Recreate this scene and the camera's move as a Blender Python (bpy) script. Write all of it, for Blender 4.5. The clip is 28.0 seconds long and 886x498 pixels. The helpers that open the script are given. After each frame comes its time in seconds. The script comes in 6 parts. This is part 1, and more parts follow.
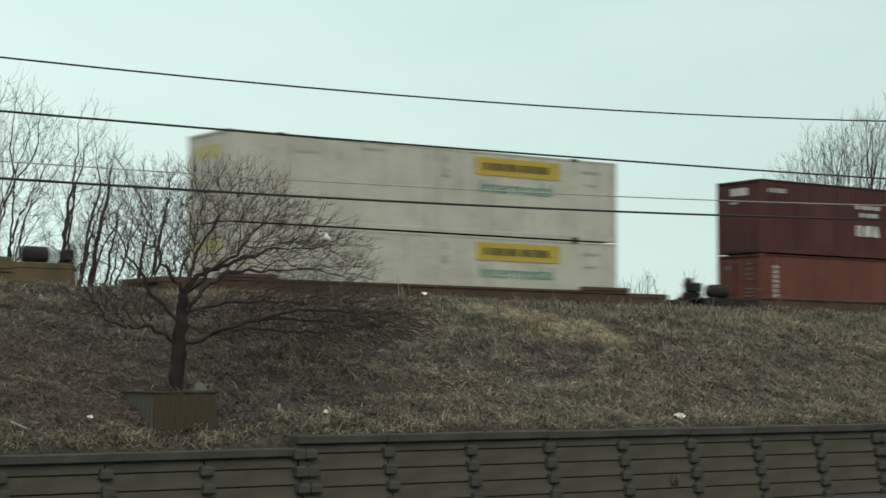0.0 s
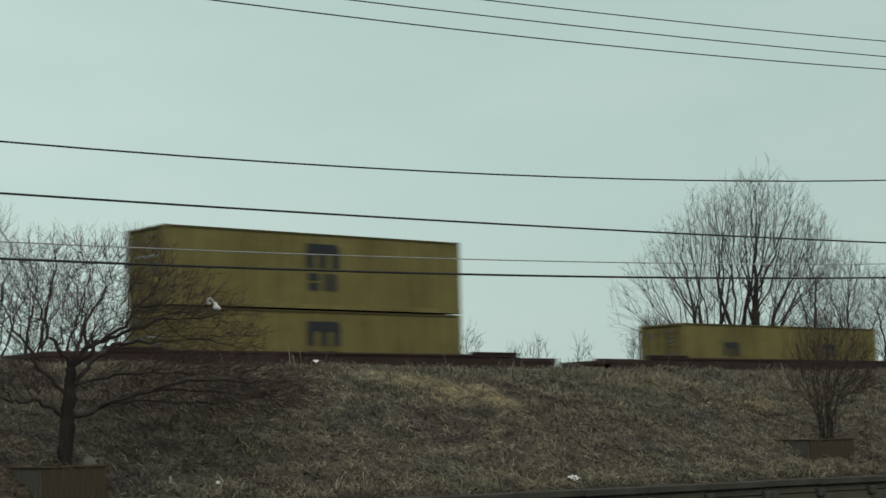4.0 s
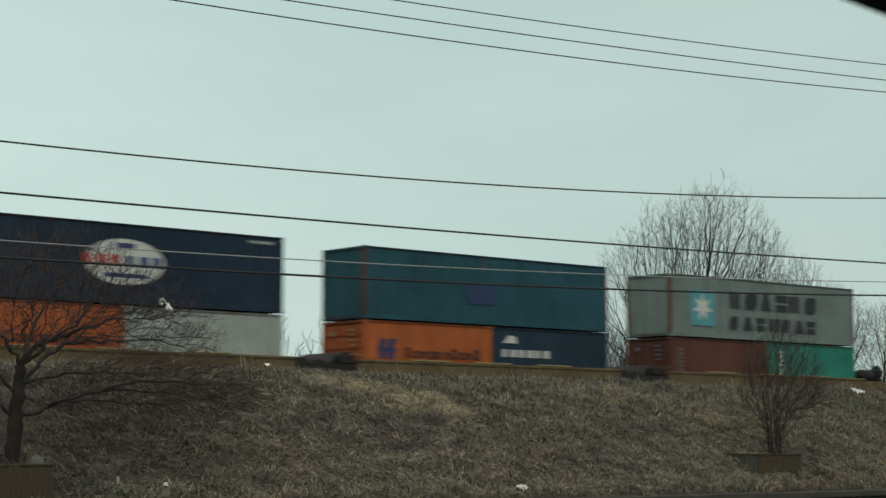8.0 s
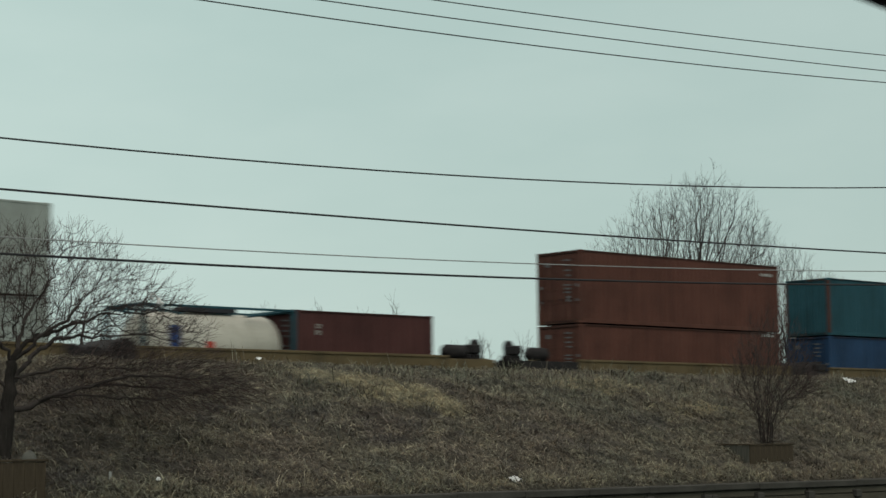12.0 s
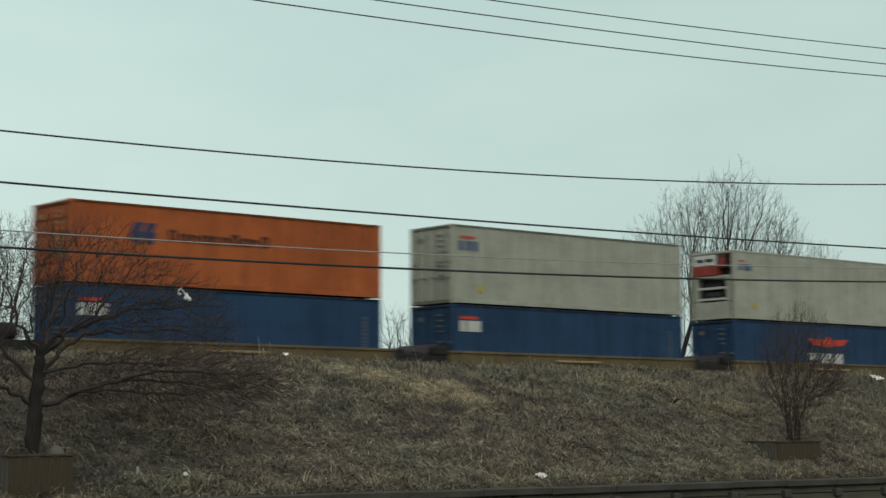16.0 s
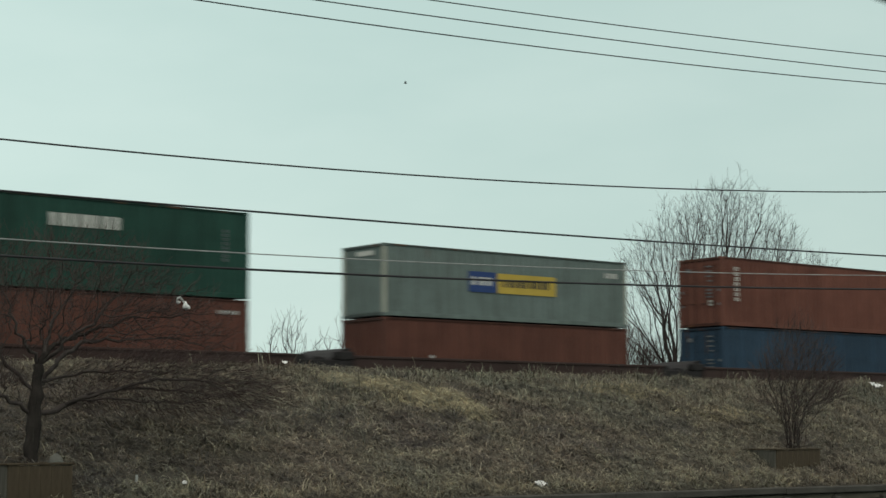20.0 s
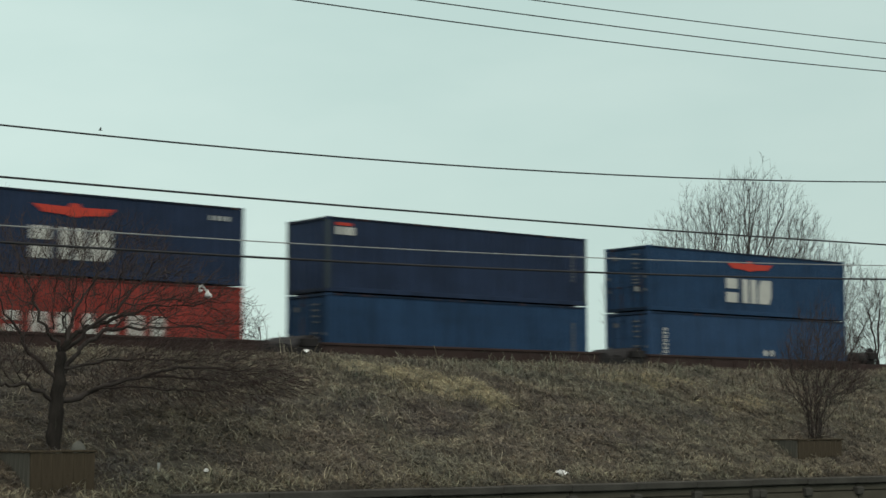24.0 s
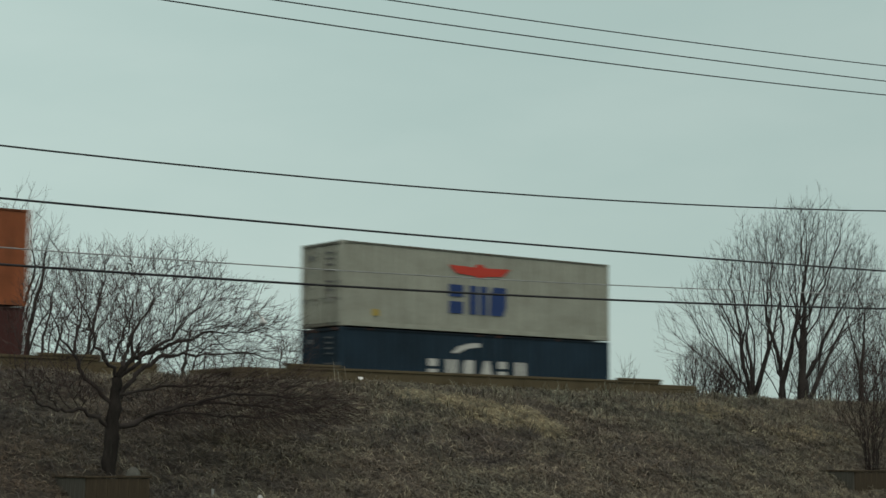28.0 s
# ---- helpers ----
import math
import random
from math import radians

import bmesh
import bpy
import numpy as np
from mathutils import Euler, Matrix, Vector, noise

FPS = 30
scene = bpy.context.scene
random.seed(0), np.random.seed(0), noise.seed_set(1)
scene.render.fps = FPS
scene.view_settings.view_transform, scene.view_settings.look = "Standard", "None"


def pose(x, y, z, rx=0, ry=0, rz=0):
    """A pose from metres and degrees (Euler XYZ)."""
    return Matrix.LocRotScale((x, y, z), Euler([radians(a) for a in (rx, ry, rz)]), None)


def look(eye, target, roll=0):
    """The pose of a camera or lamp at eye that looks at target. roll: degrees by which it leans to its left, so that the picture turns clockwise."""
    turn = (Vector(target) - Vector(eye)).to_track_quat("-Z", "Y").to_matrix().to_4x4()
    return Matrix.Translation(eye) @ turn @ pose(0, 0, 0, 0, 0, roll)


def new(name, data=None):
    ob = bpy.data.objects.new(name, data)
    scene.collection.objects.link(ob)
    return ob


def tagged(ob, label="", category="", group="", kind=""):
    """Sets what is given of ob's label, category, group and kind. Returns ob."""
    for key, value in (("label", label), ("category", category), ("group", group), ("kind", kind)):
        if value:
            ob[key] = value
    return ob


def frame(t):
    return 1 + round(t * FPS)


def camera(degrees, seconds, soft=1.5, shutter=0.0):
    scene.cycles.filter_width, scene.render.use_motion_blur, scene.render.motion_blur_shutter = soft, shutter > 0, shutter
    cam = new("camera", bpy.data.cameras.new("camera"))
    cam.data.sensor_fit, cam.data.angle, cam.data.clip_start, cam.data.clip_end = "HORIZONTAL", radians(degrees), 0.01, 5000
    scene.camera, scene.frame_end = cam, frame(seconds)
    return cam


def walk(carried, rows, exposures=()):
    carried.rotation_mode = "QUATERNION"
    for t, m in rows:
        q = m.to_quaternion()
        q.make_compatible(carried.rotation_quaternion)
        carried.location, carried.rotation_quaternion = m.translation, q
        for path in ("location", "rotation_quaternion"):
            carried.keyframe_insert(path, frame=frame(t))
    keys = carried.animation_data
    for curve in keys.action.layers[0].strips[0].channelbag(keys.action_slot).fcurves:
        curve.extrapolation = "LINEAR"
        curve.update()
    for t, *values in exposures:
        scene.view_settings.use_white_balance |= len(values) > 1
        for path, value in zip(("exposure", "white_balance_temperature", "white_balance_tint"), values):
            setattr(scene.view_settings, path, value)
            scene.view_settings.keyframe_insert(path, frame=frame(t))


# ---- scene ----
# The eye is the origin of the plan: x along the railway, y across it, E is the eye's height over the road.
E = 3.4
SPEED = 26.556
cam = camera(27.412, 28.0, soft=1.5, shutter=0.36)
# focused on the train, so that the door frame beside the camera is soft
cam.data.dof.use_dof, cam.data.dof.focus_distance, cam.data.dof.aperture_fstop = True, 62.0, 22.0


def aim(yaw, pitch, roll):
    return pose(0, 0, E, 90 + pitch, 0, yaw) @ pose(0, 0, 0, 0, 0, roll)


# seconds, yaw, pitch, roll of the hand-held camera, which stays at one spot
TURNS = [
    (0, -35.574, 3.972, 0.1),
    (0.5, -36.380, 4.168, -0.17),
    (1, -36.667, 4.363, -0.494),
    (1.5, -36.567, 4.761, -0.555),
    (2, -36.738, 5.213, -0.347),
    (2.5, -36.797, 5.728, -0.485),
    (3, -37.005, 6.182, -0.693),
    (3.5, -37.876, 6.376, -1.115),
    (4, -39.074, 6.015, -1.311),
    (4.5, -39.517, 5.871, -1.010),
    (6.5, -38.763, 6.144, -0.496),
    (7, -38.772, 6.167, -0.329),
    (7.5, -39.507, 6.247, -0.071),
    (8, -40.515, 6.218, -0.036),
    (8.5, -40.918, 6.186, 0.063),
    (9, -41.079, 6.198, -0.003),
    (9.5, -41.147, 6.210, -0.053),
    (10, -41.161, 6.208, -0.078),
    (10.5, -41.101, 6.154, -0.267),
    (11, -41.038, 6.111, -0.377),
    (11.5, -40.923, 6.048, -0.505),
    (12, -40.806, 5.982, -0.476),
    (12.5, -40.672, 5.915, -0.536),
    (13, -40.561, 5.905, -0.495),
    (13.5, -40.453, 5.907, -0.414),
    (15.5, -39.991, 5.861, -0.306),
    (16, -39.952, 5.865, -0.285),
    (16.5, -39.977, 5.902, -0.340),
    (17, -39.974, 5.956, -0.338),
    (17.5, -40.001, 6.025, -0.270),
    (18, -39.998, 6.021, -0.243),
    (18.5, -39.997, 5.985, -0.200),
    (19, -40.001, 5.999, -0.271),
    (19.5, -40.008, 6.049, -0.300),
    (20, -39.988, 6.115, -0.351),
    (20.5, -39.963, 6.111, -0.218),
    (21, -39.953, 6.049, -0.133),
    (21.5, -39.907, 5.943, -0.122),
    (23.5, -39.578, 5.847, -0.031),
    (24, -39.299, 5.773, -0.138),
    (24.5, -38.903, 5.751, 0.037),
    (25, -38.490, 5.785, 0.222),
    (25.5, -38.097, 5.914, 0.335),
    (26, -37.804, 6.092, 0.309),
    (26.5, -37.625, 6.269, 0.375),
    (27, -37.558, 6.410, 0.290),
    (27.5, -37.621, 6.560, 0.236),
    (28, -37.565, 6.655, 0.304),

]
walk(cam, [(t, aim(a, b, c)) for t, a, b, c in TURNS],
     exposures=[(0, 0.28), (1.0, 0.38), (2.0, 0.3), (3.0, -0.1), (4.5, -0.16), (7, -0.12), (8, -0.04), (10, -0.08), (11, -0.02), (12, -0.16), (13, 0.1), (14, 0.08), (16, 0.03), (19, -0.04), (20, 0.06), (21, 0.0), (25, 0.08), (26.5, -0.08), (28, -0.28)])

# ---- light ----
SUN_EL, SUN_AZ = 48, 200
world = bpy.data.worlds.new("overcast")
world.use_nodes = True
scene.world = world
wn, wl = world.node_tree.nodes, world.node_tree.links
wn.clear()


def wnode(kind, **values):
    n = wn.new(kind)
    for k, v in values.items():
        n.inputs[k].default_value = v
    return n


sky = wn.new("ShaderNodeTexSky")
sky.sky_type, sky.sun_disc = "NISHITA", False
sky.sun_elevation, sky.sun_rotation = radians(SUN_EL), radians(SUN_AZ)
sky.dust_density, sky.ozone_density = 4.0, 1.5
dim = wnode("ShaderNodeVectorMath")
dim.operation = "SCALE"
dim.inputs["Scale"].default_value = 0.08
wl.new(sky.outputs["Color"], dim.inputs[0])
co = wn.new("ShaderNodeTexCoord")
mapping = wn.new("ShaderNodeMapping")
mapping.inputs["Scale"].default_value = (1.0, 1.0, 3.0)
wl.new(co.outputs["Generated"], mapping.inputs["Vector"])
cloud = wnode("ShaderNodeTexNoise", Scale=2.2, Detail=5.0, Roughness=0.55)
wl.new(mapping.outputs["Vector"], cloud.inputs["Vector"])
ramp = wn.new("ShaderNodeValToRGB")
ramp.color_ramp.elements[0].position, ramp.color_ramp.elements[0].color = 0.3, (0.562, 0.735, 0.681, 1)
ramp.color_ramp.elements[1].position, ramp.color_ramp.elements[1].color = 0.72, (0.70, 0.855, 0.792, 1)
wl.new(cloud.outputs["Fac"], ramp.inputs["Fac"])
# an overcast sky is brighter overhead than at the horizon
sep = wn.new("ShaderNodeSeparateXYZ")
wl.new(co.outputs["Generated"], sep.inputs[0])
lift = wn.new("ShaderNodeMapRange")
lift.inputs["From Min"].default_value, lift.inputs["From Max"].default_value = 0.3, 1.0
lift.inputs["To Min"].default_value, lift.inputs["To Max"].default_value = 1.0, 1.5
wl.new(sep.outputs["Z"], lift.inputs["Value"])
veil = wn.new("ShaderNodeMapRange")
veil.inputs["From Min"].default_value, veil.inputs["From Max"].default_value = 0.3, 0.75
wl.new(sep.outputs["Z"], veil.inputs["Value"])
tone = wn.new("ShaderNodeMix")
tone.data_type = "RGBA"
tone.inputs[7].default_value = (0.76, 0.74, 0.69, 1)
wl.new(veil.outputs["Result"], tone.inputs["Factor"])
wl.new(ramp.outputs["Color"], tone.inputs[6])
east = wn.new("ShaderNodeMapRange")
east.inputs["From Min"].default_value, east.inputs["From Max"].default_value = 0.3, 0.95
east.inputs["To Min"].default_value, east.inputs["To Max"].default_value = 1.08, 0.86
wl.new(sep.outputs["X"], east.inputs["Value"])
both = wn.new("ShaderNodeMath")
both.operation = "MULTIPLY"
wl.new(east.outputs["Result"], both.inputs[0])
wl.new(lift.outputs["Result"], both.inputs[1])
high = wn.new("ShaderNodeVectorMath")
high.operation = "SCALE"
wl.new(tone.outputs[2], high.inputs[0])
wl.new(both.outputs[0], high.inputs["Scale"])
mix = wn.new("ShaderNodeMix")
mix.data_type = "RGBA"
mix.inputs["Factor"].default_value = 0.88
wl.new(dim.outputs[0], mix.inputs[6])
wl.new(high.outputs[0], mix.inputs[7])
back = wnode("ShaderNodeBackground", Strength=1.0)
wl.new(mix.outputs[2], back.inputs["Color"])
out = wn.new("ShaderNodeOutputWorld")
wl.new(back.outputs[0], out.inputs[0])

sun = new("sun", bpy.data.lights.new("sun", "SUN"))
sun.data.energy, sun.data.angle, sun.data.color = 0.6, radians(30), (1.0, 0.94, 0.84)
sun.matrix_world = look((-20, -60, 70), (20, 0, 0))


# ---- materials ----
def material(name, rough=0.6, metal=0.0):
    m = bpy.data.materials.new(name)
    m.use_nodes = True
    b = m.node_tree.nodes["Principled BSDF"]
    b.inputs["Roughness"].default_value, b.inputs["Metallic"].default_value = rough, metal
    b.inputs["Specular IOR Level"].default_value = 0.14
    return m, m.node_tree.nodes, m.node_tree.links, b


def noise_node(n, l, scale, detail, stretch=(1, 1, 1), space="Object", vary=False):
    c = n.new("ShaderNodeTexCoord")
    p = n.new("ShaderNodeMapping")
    p.inputs["Scale"].default_value = stretch
    t = n.new("ShaderNodeTexNoise")
    t.inputs["Scale"].default_value, t.inputs["Detail"].default_value = scale, detail
    l.new(c.outputs[space], p.inputs["Vector"])
    if vary:
        info, shift = n.new("ShaderNodeObjectInfo"), n.new("ShaderNodeVectorMath")
        shift.operation = "MULTIPLY_ADD"
        shift.inputs[1].default_value, shift.inputs[2].default_value = (91, 37, 53), (0, 0, 0)
        l.new(info.outputs["Random"], shift.inputs[0])
        l.new(shift.outputs[0], p.inputs["Location"])
    l.new(p.outputs["Vector"], t.inputs["Vector"])
    return t.outputs["Fac"]


def ramp_node(n, l, fac, stops):
    r = n.new("ShaderNodeValToRGB")
    while len(r.color_ramp.elements) < len(stops):
        r.color_ramp.elements.new(0.5)
    for e, (p, c) in zip(r.color_ramp.elements, stops):
        e.position, e.color = p, (*c, 1)
    l.new(fac, r.inputs["Fac"])
    return r.outputs["Color"]


def blend(n, l, a, b, fac, mode="MIX"):
    m = n.new("ShaderNodeMix")
    m.data_type, m.blend_type = "RGBA", mode
    for socket, v in ((m.inputs["Factor"], fac), (m.inputs[6], a), (m.inputs[7], b)):
        if isinstance(v, (int, float)):
            socket.default_value = v
        elif isinstance(v, tuple):
            socket.default_value = (*v, 1)
        else:
            l.new(v, socket)
    return m.outputs[2]


def bumped(n, l, b, fac, strength, distance=0.02):
    k = n.new("ShaderNodeBump")
    k.inputs["Strength"].default_value, k.inputs["Distance"].default_value = strength, distance
    l.new(fac, k.inputs["Height"])
    l.new(k.outputs["Normal"], b.inputs["Normal"])


def surface(name, colour, rough=0.6, vary=0.18, scale=3.0, stretch=(1, 1, 1), metal=0.0, bump=0.2, spots=None, spot_at=0.62, fine=25.0):
    """A weathered surface: broad tone changes, fine grain, and stains of a second colour."""
    m, n, l, b = material(name, rough, metal)
    dark, light = tuple(c * (1 - vary) for c in colour), tuple(min(1, c * (1 + vary)) for c in colour)
    c = ramp_node(n, l, noise_node(n, l, scale, 4, stretch), [(0.3, dark), (0.7, light)])
    grain = noise_node(n, l, fine, 5, stretch)
    c = blend(n, l, c, ramp_node(n, l, grain, [(0.25, (0.72, 0.72, 0.72)), (0.75, (1.0, 1.0, 1.0))]), 0.5, "MULTIPLY")
    if spots:
        s = noise_node(n, l, scale * 2.3, 6, (stretch[0] * 1.6, stretch[1], stretch[2] * 0.35))
        f = ramp_node(n, l, s, [(spot_at, (0, 0, 0)), (spot_at + 0.16, (0.8, 0.8, 0.8))])
        c = blend(n, l, c, spots, f)
    l.new(c, b.inputs["Base Color"])
    bumped(n, l, b, grain, bump)
    return m


RUST, GRIME = (0.10, 0.045, 0.025), (0.06, 0.055, 0.05)


def paint(name, colour, spots=RUST, at=0.64, vary=0.16):
    """Weathered container paint: faded patches, runs of dirt from the top, rust; every part differs."""
    m, n, l, b = material(name, 0.55)
    dark, light = tuple(c * (1 - vary) for c in colour), tuple(min(1, c * (1 + vary)) for c in colour)
    c = ramp_node(n, l, noise_node(n, l, 0.6, 4, (1, 1, 0.6), vary=True), [(0.3, dark), (0.7, light)])
    runs = noise_node(n, l, 2.6, 5, (1.6, 1.6, 0.12), vary=True)
    c = blend(n, l, c, ramp_node(n, l, runs, [(0.32, (0.5, 0.47, 0.45)), (0.56, (1.0, 1.0, 1.0))]), 0.3 if spots is GRIME else 0.45, "MULTIPLY")
    haze = noise_node(n, l, 0.9, 3, (0.8, 0.8, 1.6), vary=True)
    c = blend(n, l, c, ramp_node(n, l, haze, [(0.3, (0.8, 0.79, 0.78)), (0.5, (1.0, 1.0, 1.0)), (0.72, (1.12, 1.12, 1.13))]), 0.6, "MULTIPLY")
    grain = noise_node(n, l, 13, 5, (1, 1, 0.6), vary=True)
    c = blend(n, l, c, ramp_node(n, l, grain, [(0.28, (0.74, 0.73, 0.72)), (0.7, (1.0, 1.0, 1.0))]), 0.6, "MULTIPLY")
    stain = ramp_node(n, l, noise_node(n, l, 1.9, 6, (1.5, 1, 0.4), vary=True), [(at, (0, 0, 0)), (at + 0.14, (0.8, 0.8, 0.8))])
    c = blend(n, l, c, spots, stain)
    l.new(c, b.inputs["Base Color"])
    bumped(n, l, b, noise_node(n, l, 1.3, 2, (1, 1, 1), vary=True), 0.25, 0.05)
    m.diffuse_color = (*colour, 1)
    return m


PAINT = {
    "orange": paint("orange paint", (0.365, 0.097, 0.03), at=0.62),
    "dull_orange": paint("faded orange paint", (0.40, 0.13, 0.06)),
    "amber": paint("amber paint", (0.445, 0.14, 0.033), at=0.56),
    "dull_brown_orange": paint("dirty orange paint", (0.30, 0.098, 0.042), at=0.6),
    "dark_red": paint("dark red paint", (0.082, 0.033, 0.03), at=0.7),
    "russet": paint("russet paint", (0.14, 0.055, 0.039), at=0.66),
    "brown": paint("red-brown paint", (0.105, 0.043, 0.031), at=0.68),
    "deep_brown": paint("deep brown paint", (0.085, 0.036, 0.028), at=0.68),
    "red": paint("bright red paint", (0.45, 0.045, 0.036), at=0.7),
    "brick": paint("faded red paint", (0.27, 0.045, 0.036), at=0.7),
    "white": paint("off-white paint", (0.47, 0.455, 0.39), GRIME, 0.7, 0.06),
    "grey": paint("pale grey paint", (0.315, 0.35, 0.32), GRIME, 0.7, 0.06),
    "cream": paint("cream-grey paint", (0.34, 0.35, 0.29), GRIME, 0.7, 0.06),
    "blue_grey": paint("blue-grey paint", (0.168, 0.208, 0.194), RUST, 0.7, 0.08),
    "badge_grey": paint("dull blue-grey paint", (0.135, 0.172, 0.16), RUST, 0.7, 0.08),
    "slate": paint("slate grey paint", (0.046, 0.06, 0.067), at=0.74),
    "navy": paint("navy paint", (0.016, 0.03, 0.05), at=0.74),
    "dusk": paint("dark dusk-blue paint", (0.02, 0.034, 0.072), at=0.72),
    "night": paint("blue-black paint", (0.017, 0.035, 0.053), at=0.72),
    "blue": paint("blue paint", (0.02, 0.052, 0.112), at=0.74),
    "dull_blue": paint("dull blue paint", (0.026, 0.05, 0.08), at=0.7),
    "steel_blue": paint("weathered blue paint", (0.03, 0.068, 0.14), at=0.68),
    "teal": paint("teal paint", (0.02, 0.075, 0.096), at=0.7),
    "sea_green": paint("sea-green paint", (0.025, 0.2, 0.15), at=0.72),
    "dark_teal": paint("dark teal paint", (0.022, 0.055, 0.062), at=0.68),
    "green": paint("dark green paint", (0.018, 0.06, 0.045), at=0.72),
    "ivory": paint("stained ivory paint", (0.43, 0.395, 0.275), (0.16, 0.12, 0.07), 0.56, 0.14),
    "dull_red": paint("dull red paint", (0.17, 0.04, 0.034), at=0.66),
    "olive": paint("mustard yellow paint", (0.178, 0.153, 0.058), at=0.72),
}
MARK = {k: surface(k + " marking", c, 0.55, 0.06, 2.0, bump=0.03, fine=9) for k, c in {
    "white": (0.52, 0.52, 0.48), "blue": (0.028, 0.055, 0.16), "ink": (0.05, 0.026, 0.024), "dark": (0.032, 0.034, 0.04),
    "red": (0.52, 0.06, 0.04), "yellow": (0.44, 0.32, 0.06), "green": (0.06, 0.24, 0.17), "aqua": (0.09, 0.28, 0.31), "pale": (0.42, 0.44, 0.42), "emblem": (0.03, 0.048, 0.105), "faded": (0.42, 0.38, 0.19), "smoke": (0.33, 0.33, 0.3), "ghost": (0.13, 0.135, 0.14), "tan": (0.3, 0.23, 0.12)}.items()}
M_BLACK = surface("blackened steel", (0.022, 0.02, 0.02), 0.7, 0.3, 4, spots=(0.06, 0.04, 0.03))
M_STEEL = surface("worn wheel steel", (0.16, 0.13, 0.11), 0.5, 0.25, 6, metal=0.6, spots=(0.07, 0.035, 0.02))
M_RUBBER = surface("black gasket", (0.012, 0.012, 0.013), 0.8, 0.2, 4)
# each container paint at 0.42 of its colour, with rust over more area
RAIL_PAINT = {k: paint("worn " + m.name + ", darker on rails", tuple(c * 0.42 for c in m.diffuse_color[:3]), at=0.56) for k, m in PAINT.items()}
CAR_PAINT = {
    "yellow": surface("dirty yellow car paint", (0.118, 0.088, 0.046), 0.6, 0.3, 0.8, spots=(0.065, 0.05, 0.03), spot_at=0.55),
    "tan": surface("faded tan car paint", (0.105, 0.083, 0.048), 0.6, 0.2, 0.8, spots=(0.08, 0.055, 0.03), spot_at=0.55),
    "maroon": surface("maroon car paint", (0.042, 0.026, 0.023), 0.6, 0.25, 0.8, spots=(0.03, 0.02, 0.018)),
    "rust": surface("rust-brown car paint", (0.078, 0.051, 0.036), 0.65, 0.25, 0.8, spots=(0.06, 0.035, 0.02), spot_at=0.55),
}
M_PALEWIRE = surface("pale weathered cable", (0.30, 0.31, 0.30), 0.6, 0.2, 3)
M_WIRE = surface("weathered cable", (0.03, 0.03, 0.032), 0.6, 0.2, 3)
M_CONCRETE = surface("mossy brown-grey concrete", (0.068, 0.062, 0.047), 0.9, 0.28, 1.3, (0.5, 1, 1.5), bump=0.5, spots=(0.05, 0.05, 0.035), fine=30)
M_CAP = surface("dark weathered concrete", (0.055, 0.052, 0.045), 0.9, 0.3, 1.6, (0.6, 1, 1.5), bump=0.6, spots=(0.04, 0.038, 0.03), fine=26)
M_BOARD = surface("weathered fence boards", (0.058, 0.045, 0.03), 0.85, 0.3, 2.0, (3, 3, 0.4), bump=0.4, spots=(0.05, 0.04, 0.025))
M_OLDBOARD = surface("grey weathered boards", (0.085, 0.082, 0.068), 0.9, 0.25, 2.0, (3, 3, 0.4), bump=0.4, spots=(0.05, 0.05, 0.04))
M_BARK = surface("dark bark", (0.05, 0.042, 0.038), 0.9, 0.3, 5, (1, 1, 0.4), bump=0.6)
# the front tree's trunk is darker than its limbs
M_TRUNK = surface("dark trunk bark", (0.028, 0.024, 0.021), 0.9, 0.35, 5, (1, 1, 0.4), bump=0.9, spots=(0.045, 0.045, 0.035))
M_TWIG = surface("reddish-brown twigs", (0.072, 0.05, 0.045), 0.85, 0.3, 2)
M_GREYBARK = surface("grey-brown bark", (0.047, 0.04, 0.037), 0.9, 0.3, 3, (1, 1, 0.4), bump=0.5)
M_PALETWIG = surface("grey twigs", (0.058, 0.046, 0.042), 0.85, 0.25, 2)
M_LITTER = surface("dirty white plastic", (0.74, 0.74, 0.72), 0.5, 0.15, 6, bump=0.2)
M_STONE = surface("pale stone", (0.12, 0.12, 0.105), 0.9, 0.2, 5, bump=0.5)
M_POST = surface("pale grey concrete post", (0.30, 0.31, 0.29), 0.9, 0.15, 2, bump=0.3, spots=(0.16, 0.16, 0.15))
M_BIRD = surface("dark feathers", (0.03, 0.028, 0.028), 0.8, 0.2, 20)
M_GRAVEL = surface("grey ballast", (0.16, 0.15, 0.14), 0.9, 0.35, 8, bump=1.0)
M_ASPHALT = surface("asphalt", (0.05, 0.05, 0.05), 0.9, 0.25, 2, bump=0.4, spots=(0.03, 0.03, 0.03))


